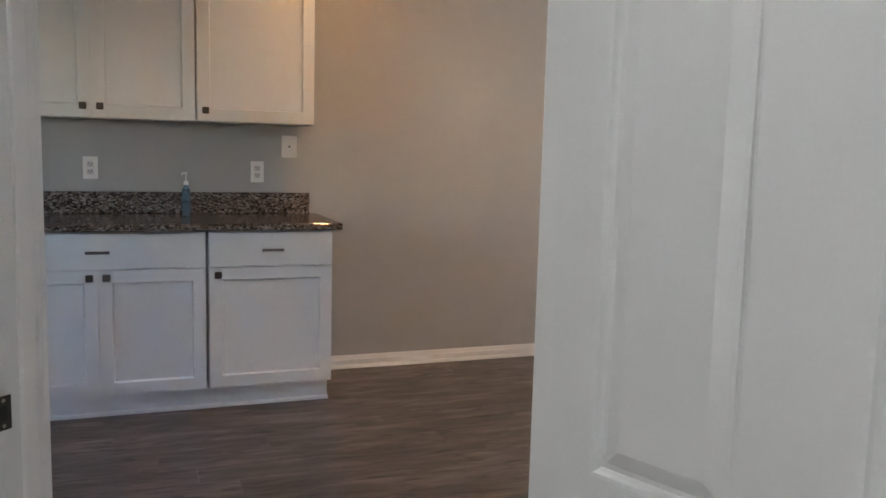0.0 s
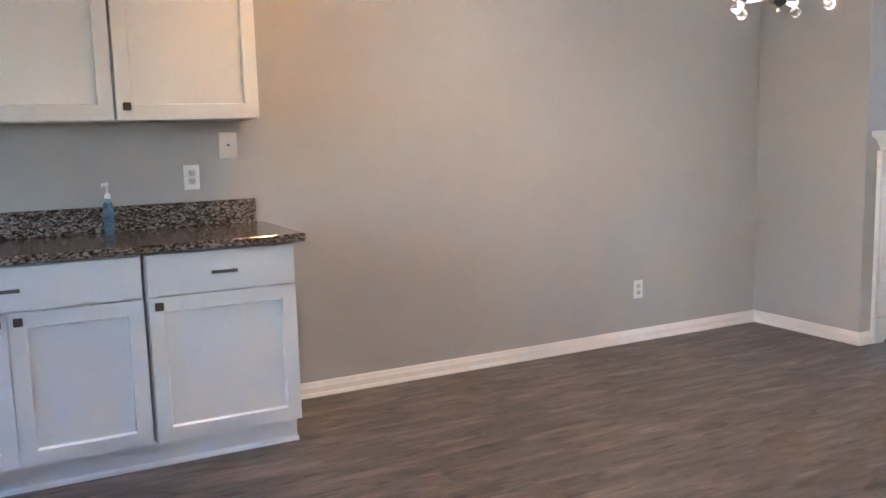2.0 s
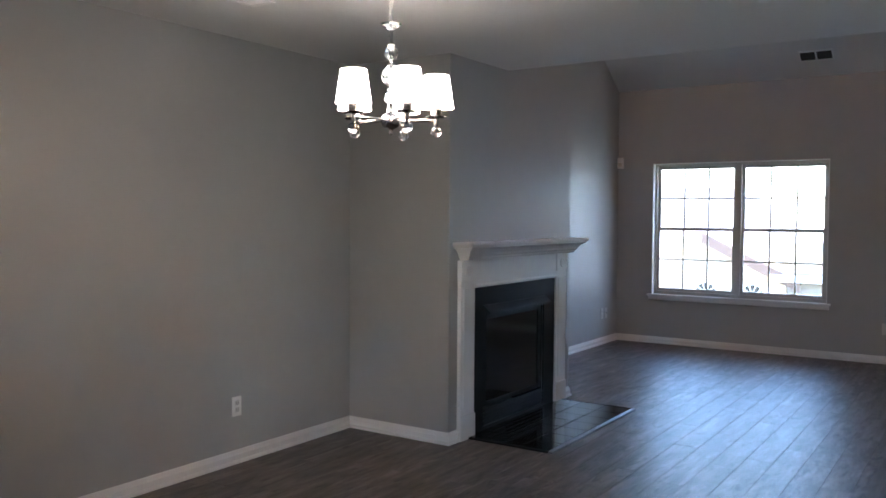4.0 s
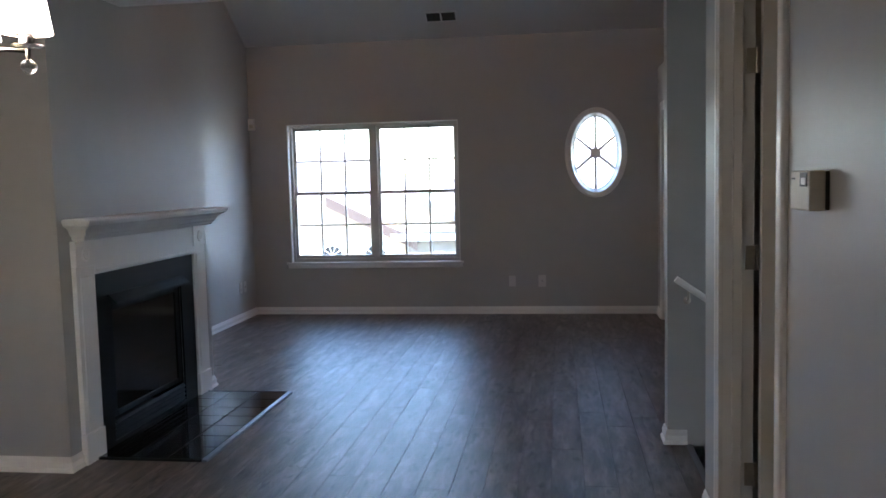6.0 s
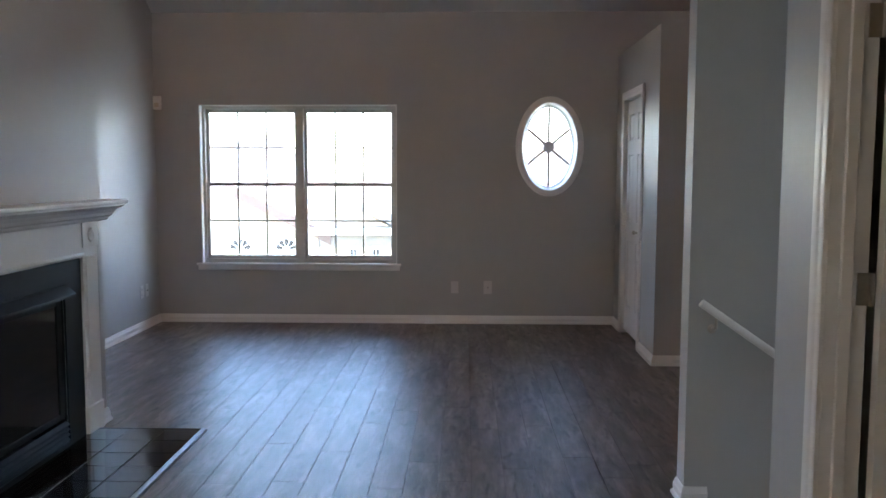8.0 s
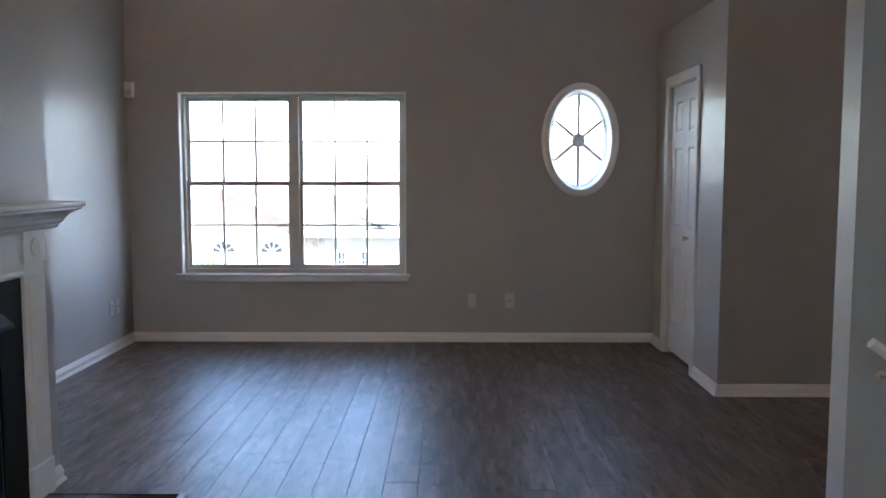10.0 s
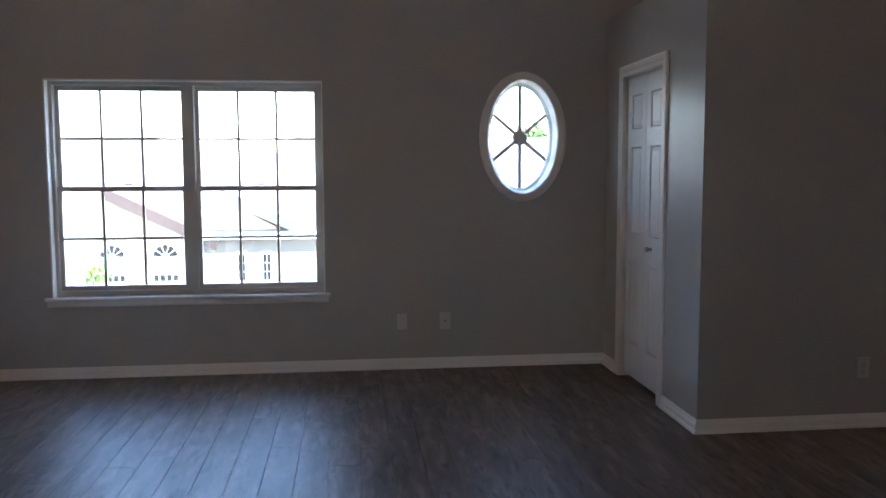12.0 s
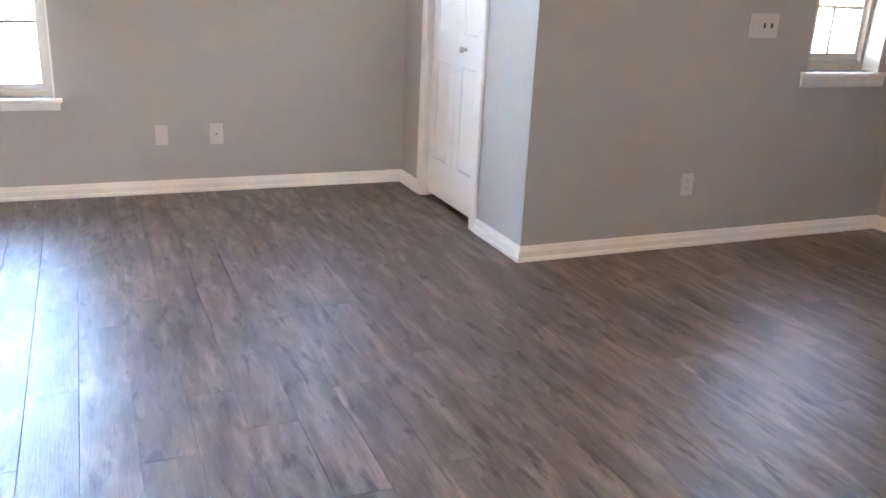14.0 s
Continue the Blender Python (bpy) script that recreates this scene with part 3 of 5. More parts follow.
bmesh.ops.transform(bm, matrix=pose(0.605, -0.0175, 0.91, 90, 0, 0), verts=bm.verts)
part("knob", bm, NICKEL, door, "brushed nickel knob", smooth=True)
strike = thing("strike_plate", "dark metal strike plate let into the door jamb", "strike plate", DIAG_M @ pose(0, 0.002, 0.80))
part("plate", boxes((-0.001, 0.0022, -0.026, 0.016, -0.032, 0.032), bevel=0.0008), BRONZE, strike)
part("latch_hole", boxes((0.0021, 0.0032, -0.014, 0.006, -0.014, 0.014)), SLOT, strike)
part("screw", lathe(bmesh.new(), [(0, 0), (0.004, 0)], 10), NICKEL, strike).matrix_basis = pose(0.0025, 0, 0.024, 0, 90, 0)
part("screw", lathe(bmesh.new(), [(0, 0), (0.004, 0)], 10), NICKEL, strike).matrix_basis = pose(0.0025, 0, -0.024, 0, 90, 0)

# hall door, open at a right angle into the side room
w = D_HALL[1] - D_HALL[0]
jambs(pose(D_HALL[0], HALL_Y, 0), w, D_HALL[2], HALL_T, -0.035)
casing(pose(D_HALL[0], HALL_Y, 0), w, D_HALL[2])
door = panel_door("door_2", "white six-panel door standing open on three hinges", pose(D_HALL[1] - 0.006, HALL_Y - HALL_T - 0.004, 0.01, 0, 0, -90) @ pose(0.014, -0.0175, 0), 0.81, 2.03, 2, SIX, 0.112, 0.112)
for z in (0.265, 1.095, 1.82):
    k = part("hinge", boxes((-0.050, -0.014, 0.0195, 0.0232, z - 0.046, z + 0.044), bevel=0.0006), NICKEL, door, "worn nickel hinge")
    part("knuckle", tube(bmesh.new(), (-0.010, 0.013, z - 0.047), (-0.010, 0.013, z + 0.045), 0.007, 12), NICKEL, k)

# closet bifold door
w = D_CL[1] - D_CL[0]
jambs(pose(D_CL[0], CLOSET_Y, 0), w, D_CL[2], 0.115, -0.075)
casing(pose(D_CL[0], CLOSET_Y, 0), w, D_CL[2])
bif = thing("door_3", "closed white bifold closet door with raised panels", "door", pose(D_CL[0] + 0.006, CLOSET_Y - 0.040, 0.034), kind="structure")
lw = (w - 0.030) / 2
ROWS3 = [(0.22, 0.80), (0.965, 1.545), (1.655, 1.885)]
for k in range(2):
    x = k * (lw + 0.004)
    bm = boxes((x, x + 0.075, -0.0175, 0.0175, 0, 1.998), (x + lw - 0.075, x + lw, -0.0175, 0.0175, 0, 1.998))
    for a, b in ((0, 0.22), (0.80, 0.965), (1.545, 1.655), (1.885, 1.998)):
        box(bm, x + 0.075, x + lw - 0.075, -0.0175, 0.0175, a, b)
    bmesh.ops.remove_doubles(bm, verts=bm.verts, dist=0.0004)
    leaf = part("leaf", bm, DOORP, bif)
    for a, b in ROWS3:
        part("panel", panel_mesh(x + 0.075, x + lw - 0.075, a, b, 0.035), DOORP, leaf)
bm = lathe(bmesh.new(), [(0, 0.040), (0.012, 0.038), (0.0175, 0.029), (0.015, 0.020), (0.007, 0.014), (0.007, 0.004), (0.013, 0.0), (0, 0)], 18)
bmesh.ops.transform(bm, matrix=pose(0.215, 0.0175, 0.895, -90, 0, 0), verts=bm.verts)
part("knob", bm, NICKEL, bif, "small brushed metal knob", smooth=True)


# ---------------------------------------------------------------- kitchen cabinets
def bar_pull(parent, x, y, z, half=0.052):
    bm = tube(bmesh.new(), (x - half, y - 0.026, z), (x + half, y - 0.026, z), 0.0066, 12)
    for s in (-1, 1):
        tube(bm, (x + s * (half - 0.012), y, z), (x + s * (half - 0.012), y - 0.026, z), 0.0056, 10)
    return part("handle", bm, PULL, parent, "satin metal bar pull")


def square_knob(parent, x, y, z):
    bm = box(bmesh.new(), x - 0.0165, x + 0.0165, y - 0.027, y - 0.016, z - 0.0165, z + 0.0165, bevel=0.0048, seg=3)
    tube(bm, (x, y, z), (x, y - 0.018, z), 0.006, 10)
    return part("knob", bm, BRONZE, parent, "dark pewter square knob")


def shaker(parent, x0, x1, z0, z1, y, rail=0.058):
    """A shaker door: frame, recessed panel."""
    bm = boxes((x0, x0 + rail, y, y + 0.019, z0, z1), (x1 - rail, x1, y, y + 0.019, z0, z1))
    box(bm, x0 + rail, x1 - rail, y, y + 0.019, z0, z0 + rail)
    box(bm, x0 + rail, x1 - rail, y, y + 0.019, z1 - rail, z1)
    bmesh.ops.remove_doubles(bm, verts=bm.verts, dist=0.0003)
    d = part("cabinet_door", bm, CAB, parent)
    part("panel", boxes((x0 + rail - 0.004, x1 - rail + 0.004, y + 0.0152, y + 0.0186, z0 + rail - 0.004, z1 - rail + 0.004)), CAB, d)
    lip = bmesh.new()
    i0, i1, k0, k1 = x0 + rail, x1 - rail, z0 + rail, z1 - rail
    o = [lip.verts.new(p) for p in ((i0, y + 0.0005, k0), (i1, y + 0.0005, k0), (i1, y + 0.0005, k1), (i0, y + 0.0005, k1))]
    q = [lip.verts.new(p) for p in ((i0 + 0.0055, y + 0.0154, k0 + 0.0055), (i1 - 0.0055, y + 0.0154, k0 + 0.0055), (i1 - 0.0055, y + 0.0154, k1 - 0.0055), (i0 + 0.0055, y + 0.0154, k1 - 0.0055))]
    for k in range(4):
        lip.faces.new((o[k], o[(k + 1) % 4], q[(k + 1) % 4], q[k]))
    part("panel_bevel", lip, CAB, d)
    return d


FACE, UP_FACE, G = 3.988, 4.268, 0.0042


def base_unit(x0, x1, doors, label):
    u = thing("base_cabinet", label, "kitchen cabinet", group="base cabinets")
    part("body", boxes((x0, x1, FACE + 0.024, WALL_Y - 0.002, 0.105, 0.884)), CAB, u)
    part("toe_kick", boxes((x0, x1 - (0.012 if doors == 1 else -0.0098), FACE + 0.058, WALL_Y - 0.004, 0, 0.104)), CAB, u)
    part("shoe_strip", prism(bmesh.new(), [(0, 0), (0.014, 0), (0.012, 0.012), (0.004, 0.019), (0, 0.019)], (x0, FACE + 0.058, 0), (x1 - (0.008 if doors == 1 else -0.0098), FACE + 0.058, 0), (0, -1, 0)), TRIM, u)
    dr = part("drawer_front", boxes((x0 + G, x1 - G, FACE, FACE + 0.019, 0.711, 0.876), bevel=0.0015), CAB, u)
    if doors == 1:
        bar_pull(dr, (x0 + x1) / 2, FACE, 0.79)
        d = shaker(u, x0 + G, x1 - G, 0.112, 0.704, FACE)
        square_knob(d, x0 + 0.042, FACE, 0.672)
    else:
        bar_pull(dr, (x0 + x1) / 2, FACE, 0.79)
        mid = (x0 + x1) / 2
        d = shaker(u, x0 + G, mid - G / 2, 0.112, 0.704, FACE)
        square_knob(d, mid - 0.036, FACE, 0.672)
        d = shaker(u, mid + G / 2, x1 - G, 0.112, 0.704, FACE)
        square_knob(d, mid + 0.036, FACE, 0.672)
    return u


def wall_unit(x0, x1, doors, label):
    z0, z1 = 1.408, 2.17
    u = thing("wall_cabinet", label, "kitchen cabinet", group="wall cabinets")
    part("body", boxes((x0, x1, UP_FACE + 0.024, WALL_Y - 0.002, z0, z1)), CAB, u)
    if doors == 1:
        d = shaker(u, x0 + G, x1 - G, z0 + 0.004, z1 - 0.004, UP_FACE)
        square_knob(d, x0 + 0.042, UP_FACE, z0 + 0.055)
    else:
        mid = (x0 + x1) / 2
        d = shaker(u, x0 + G, mid - G / 2, z0 + 0.004, z1 - 0.004, UP_FACE)
        square_knob(d, mid - 0.038, UP_FACE, z0 + 0.055)
        d = shaker(u, mid + G / 2, x1 - G, z0 + 0.004, z1 - 0.004, UP_FACE)
        square_knob(d, mid + 0.038, UP_FACE, z0 + 0.055)
    return u


base_unit(0.4595, 1.065, 1, "white shaker base cabinet with one door and drawer")
base_unit(-0.515, 0.4495, 2, "white shaker base cabinet with two doors and wide drawer")
wall_unit(0.430, 1.026, 1, "white shaker wall cabinet with a single door")
wall_unit(-0.535, 0.426, 2, "white shaker wall cabinet with two doors")
top = thing("countertop", "polished speckled brown granite worktop with low backsplash", "countertop")
part("slab", boxes((-0.54, 1.106, 3.955, WALL_Y - 0.001, 0.886, 0.920), bevel=0.004), GRANITE, top)
part("backsplash", boxes((-0.54, 1.063, WALL_Y - 0.021, WALL_Y - 0.001, 0.9202, 1.036), bevel=0.002), GRANITE, top)


def soap_bottle(x, y, z):
    b = thing("soap_bottle", "clear bottle of blue hand sanitiser with white pump", "soap bottle", pose(x, y, z, 0, 0, 20) @ Matrix.Diagonal((0.74, 0.74, 1.14, 1)))
    bm = lathe(bmesh.new(), [(0, 0), (0.026, 0), (0.030, 0.006), (0.030, 0.105), (0.026, 0.122), (0.014, 0.133), (0.012, 0.142), (0, 0.142)], 24)
    part("bottle", bm, GEL, b, "clear blue gel bottle", smooth=True)
    bm = lathe(bmesh.new(), [(0, 0.142), (0.016, 0.142), (0.016, 0.158), (0.007, 0.162), (0.005, 0.166), (0.005, 0.188), (0.011, 0.190), (0.011, 0.200), (0, 0.202)], 16)
    box(bm, -0.030, 0.0, -0.004, 0.005, 0.190, 0.199, bevel=0.002)
    box(bm, -0.032, -0.026, -0.003, 0.003, 0.184, 0.196, bevel=0.0015)
    part("pump", bm, PUMP, b, "white pump head")
    return b


soap_bottle(0.385, 4.43, 0.920)


# ---------------------------------------------------------------- wall plates
def plate(m, w, h, kind, label, PLATE=PLATE):
    """A wall plate in the local xz plane, facing local -y."""
    names = {"duplex": "outlet", "coax": "cable_plate", "switch": "light_switch", "blank": "outlet"}
    p = thing(names[kind], label, names[kind].replace("_", " "), m, group="wall plates")
    part("cover", box(bmesh.new(), -w / 2, w / 2, -0.006, 0, -h / 2, h / 2, bevel=0.003, seg=2), PLATE, p)
    if kind == "duplex":
        for z in (-0.0195, 0.0195):
            r = part("receptacle", box(bmesh.new(), -0.0165, 0.0165, -0.0085, -0.005, z - 0.0145, z + 0.0145, bevel=0.002), PLATE_GREY, p)
            part("slot", boxes((-0.0082, -0.0052, -0.0089, -0.008, z - 0.002, z + 0.008)), SLOT, r)
            part("slot", boxes((0.0052, 0.0082, -0.0089, -0.008, z - 0.002, z + 0.006)), SLOT, r)
            part("slot", boxes((-0.002, 0.002, -0.0089, -0.008, z - 0.010, z - 0.006)), SLOT, r)
    elif kind == "coax":
        bm = tube(bmesh.new(), (0, -0.005, 0), (0, -0.013, 0), 0.0055, 10)
        part("connector", bm, BRONZE, p, "dark cable connector")
    elif kind == "switch":
        for k in (-1, 0, 1):
            part("toggle", box(bmesh.new(), k * 0.046 - 0.005, k * 0.046 + 0.005, -0.010, -0.005, -0.012, 0.012), PLATE if k < 0 else SLOT, p)
    else:
        part("insert", box(bmesh.new(), -0.0165, 0.0165, -0.0085, -0.005, -0.033, 0.033, bevel=0.002), PLATE, p)
    return p


ON_FAR = (0, 0, -90)
plate(pose(0.774, WALL_Y, 1.150), 0.072, 0.116, "duplex", "white duplex outlet over the granite counter")
plate(pose(-0.079, WALL_Y, 1.158), 0.072, 0.116, "duplex", "white duplex outlet over the granite counter")
plate(pose(0.951, WALL_Y, 1.293), 0.085, 0.122, "coax", "white cable plate under the wall cabinet")
plate(pose(3.437, WALL_Y, 0.330), 0.070, 0.114, "duplex", "white duplex outlet low on the dining wall")
plate(pose(FAR_X, 1.848, 0.345, *ON_FAR), 0.070, 0.114, "blank", "greyish white outlet low on the window wall", PLATE_GREY)
plate(pose(FAR_X, 1.537, 0.345, *ON_FAR), 0.078, 0.124, "coax", "greyish white cable plate low on the window wall", PLATE_GREY)
plate(pose(8.93, LEFT_Y, 0.345), 0.072, 0.116, "duplex", "greyish white outlet low beside the fireplace", PLATE_GREY)
plate(pose(9.05, LEFT_Y, 0.345), 0.072, 0.116, "coax", "greyish white cable plate low beside the fireplace", PLATE_GREY)
plate(pose(BOX_X, -0.593, 0.335, *ON_FAR), 0.074, 0.118, "duplex", "greyish white duplex outlet below the switches", PLATE_GREY)
plate(pose(BOX_X, -0.935, 1.138, *ON_FAR), 0.180, 0.120, "switch", "white triple switch plate, two toggles dark", PLATE_GREY)

al = thing("motion_sensor", "small white alarm sensor high in the corner", "alarm sensor", pose(FAR_X, 4.622, 2.062, 0, 0, -90))
part("case", box(bmesh.new(), -0.035, 0.035, -0.045, 0, -0.062, 0.062, bevel=0.008, seg=2), PLATE, al)
part("lens", box(bmesh.new(), -0.022, 0.022, -0.049, -0.044, -0.04, 0.0, bevel=0.003), BEIGE, al, "cloudy sensor lens")

th = thing("thermostat", "aged beige thermostat with a small window on the hall wall", "thermostat", pose(2.735, HALL_Y, 1.375, 0, 0, 180))
part("case", box(bmesh.new(), -0.053, 0.100, -0.046, -0.010, -0.046, 0.046, bevel=0.004, seg=2), BEIGE, th)
# dark colour on base and notch stands in for gap and recess shade
part("back_plate", boxes((-0.046, 0.094, -0.010, 0, -0.044, 0.044)), SLOT, th, "wall base coloured dark for the shaded gap")
part("window", boxes((0.030, 0.086, -0.0475, -0.045, 0.010, 0.042)), SLOT, th, "small display notch with its shade painted dark")
part("lever", boxes((0.044, 0.080, -0.049, -0.047, 0.014, 0.030)), PLATE, th)
part("slider", boxes((-0.040, -0.012, -0.0472, -0.0455, 0.026, 0.030)), SLOT, th)


# ---------------------------------------------------------------- fireplace
mantel = thing("fireplace_mantel", "white painted wooden mantel with crown moulded shelf", "mantel")
MY = BREAST[2]
for a, b in ((LEG[0], LEG[1]), (LEG[2], LEG[3])):
    part("leg", boxes((a + 0.004, b - 0.004, MY - 0.026, MY - 0.001, 0.16, 1.02)), TRIM, mantel)
    part("leg_panel", box(bmesh.new(), a + 0.035, b - 0.035, MY - 0.031, MY - 0.025, 0.20, 0.97, bevel=0.003), TRIM, mantel)
    part("plinth", box(bmesh.new(), a, b, MY - 0.036, MY - 0.001, 0, 0.158, bevel=0.003), TRIM, mantel)
    blk = part("corner_block", box(bmesh.new(), a, b, MY - 0.034, MY - 0.001, 1.022, 1.155, bevel=0.002), TRIM, mantel)
    bm = lathe(bmesh.new(), [(0, 0.006), (0.012, 0.005), (0.018, 0.001), (0.024, 0.001), (0.030, 0.007), (0.036, 0.005), (0.038, 0.0), (0, 0)], 24)
    bmesh.ops.transform(bm, matrix=pose((a + b) / 2, MY - 0.034, 1.084, 90, 0, 0), verts=bm.verts)
    part("rosette", bm, TRIM, blk, smooth=True)
part("header", boxes((LEG[1] - 0.002, LEG[2] + 0.002, MY - 0.026, MY - 0.001, 0.985, 1.155)), TRIM, mantel)
inner = prism(bmesh.new(), [(0, 0), (0.030, 0.0), (0.034, 0.012), (0.028, 0.024), (0, 0.024)], (LEG[1] - 0.002, MY - 0.002, 0.972), (LEG[2] + 0.002, MY - 0.002, 0.972), (0, -1, 0))
part("inner_moulding", inner, TRIM, mantel)
CROWN = [(0, 0), (0.036, 0), (0.044, 0.008), (0.048, 0.020), (0.060, 0.028), (0.066, 0.044), (0.082, 0.062), (0.104, 0.074), (0.118, 0.080), (0.118, 0.090), (0, 0.090)]
S0, S1 = 4.613, 6.107


def wrapped(profile, z, name, mat):
    """A moulding along the front with returns to the wall at both ends."""
    bm = bmesh.new()
    rings = []
    for o, u in profile:
        rings.append([bm.verts.new(p) for p in ((S0 - o, MY - 0.001, z + u), (S0 - o, MY - o - 0.026, z + u), (S1 + o, MY - o - 0.026, z + u), (S1 + o, MY - 0.001, z + u))])
    for p, q in zip(rings, rings[1:]):
        for k in range(3):
            bm.faces.new((p[k], p[k + 1], q[k + 1], q[k]))
    bm.faces.new(rings[0])
    bm.faces.new(rings[-1])
    return part(name, bm, mat, mantel)


wrapped(CROWN[1:-1], 1.157, "crown_moulding", TRIM)
part("shelf", box(bmesh.new(), S0 - 0.128, S1 + 0.128, MY - 0.157, MY - 0.001, 1.2475, 1.270, bevel=0.006, seg=2), TRIM, mantel)

fp = thing("fireplace_insert", "black gas fireplace insert with hood, glass and louvres", "fireplace")
FX0, FX1, FT = LEG[1] - 0.006, LEG[2] + 0.006, 0.982
gx0, gx1, gz0, gz1 = 4.86, 5.74, 0.155, 0.80
FY = MY - 0.012
for strip in ((FX0, gx0, FY, MY - 0.001, 0, FT), (gx1, FX1, FY, MY - 0.001, 0, FT), (gx0, gx1, FY, MY - 0.001, gz1, FT), (gx0, gx1, FY, MY - 0.001, 0, 0.03)):
    part("surround_panel", boxes(strip), BLACKM, fp)
part("firebox", boxes((gx0, gx1, MY + 0.30, MY + 0.31, 0.03, gz1), (gx0, gx0 + 0.01, MY, MY + 0.30, 0.03, gz1), (gx1 - 0.01, gx1, MY, MY + 0.30, 0.03, gz1), (gx0, gx1, MY, MY + 0.30, 0.03, 0.04), (gx0, gx1, MY, MY + 0.30, gz1 - 0.01, gz1)), BLACKM, fp)
part("glass", boxes((gx0 + 0.06, gx1 - 0.06, MY + 0.010, MY + 0.014, gz0 + 0.03, gz1 - 0.05)), BLACKG, fp, "smoked glass")
part("glass_frame", boxes((gx0 + 0.012, gx0 + 0.062, MY + 0.004, MY + 0.030, gz0, gz1 - 0.012), (gx1 - 0.062, gx1 - 0.012, MY + 0.004, MY + 0.030, gz0, gz1 - 0.012), (gx0 + 0.062, gx1 - 0.062, MY + 0.004, MY + 0.030, gz0, gz0 + 0.032), (gx0 + 0.062, gx1 - 0.062, MY + 0.004, MY + 0.030, gz1 - 0.055, gz1 - 0.012), bevel=0.003), BLACKM, fp)
part("hood", prism(bmesh.new(), [(0.0, 0.02), (0.012, 0.02), (0.055, -0.022), (0.058, -0.034), (0.052, -0.034), (0.010, 0.008), (0, 0.008)], (gx0 - 0.012, MY - 0.010, 0.825), (gx1 + 0.012, MY - 0.010, 0.825), (0, -1, 0)), BLACKM, fp, "sloping black hood strip")
for k in range(4):
    z = 0.040 + 0.027 * k
    part("louvre", prism(bmesh.new(), [(0, 0.016), (0.022, 0.0), (0.024, 0.003), (0.002, 0.020)], (gx0 + 0.012, MY + 0.004, z), (gx1 - 0.012, MY + 0.004, z), (0, -1, 0)), BLACKM, fp)

HX0, HX1, HY0, HY1 = 4.648, 6.020, 3.195, MY - 0.012
hearth = thing("hearth", "glossy black tiled hearth with an aluminium edge strip", "hearth")
part("bed", boxes((HX0, HX1, HY0, HY1, -0.011, 0.006)), GROUT, hearth)
cols, rows_ = 7, 3
tw, tl = (HX1 - HX0 - 0.004) / cols, (HY1 - HY0 - 0.004) / rows_
tile_mesh = mesh_of("tile", box(bmesh.new(), 0.0035, tw - 0.0035, 0.0035, tl - 0.0035, 0.0, 0.006, bevel=0.0012), TILE)
for i in range(cols):
    for j in range(rows_):
        t = new("tile", tile_mesh)
        t.parent = hearth
        t.location = (HX0 + 0.002 + i * tw, HY0 + 0.002 + j * tl, 0.0055 + random.uniform(0, 0.0006))
STRIP = [(0, 0), (0.030, 0), (0.026, 0.011), (0.006, 0.015), (0, 0.015)]
part("edge_strip", prism(bmesh.new(), STRIP, (HX0 - 0.012, HY0, 0.0005), (HX1 + 0.012, HY0, 0.0005), (0, -1, 0)), ALU, hearth, "brushed aluminium edge strip")
SIDE = [(0, 0), (0.012, 0), (0.010, 0.012), (0, 0.014)]
part("side_strip", prism(bmesh.new(), SIDE, (HX1, HY0, 0.0005), (HX1, HY1, 0.0005), (1, 0, 0)), BLACKM, hearth, "dark edge strip")
part("side_strip", prism(bmesh.new(), SIDE, (HX0, HY0, 0.0005), (HX0, HY1, 0.0005), (-1, 0, 0)), BLACKM, hearth, "dark edge strip")


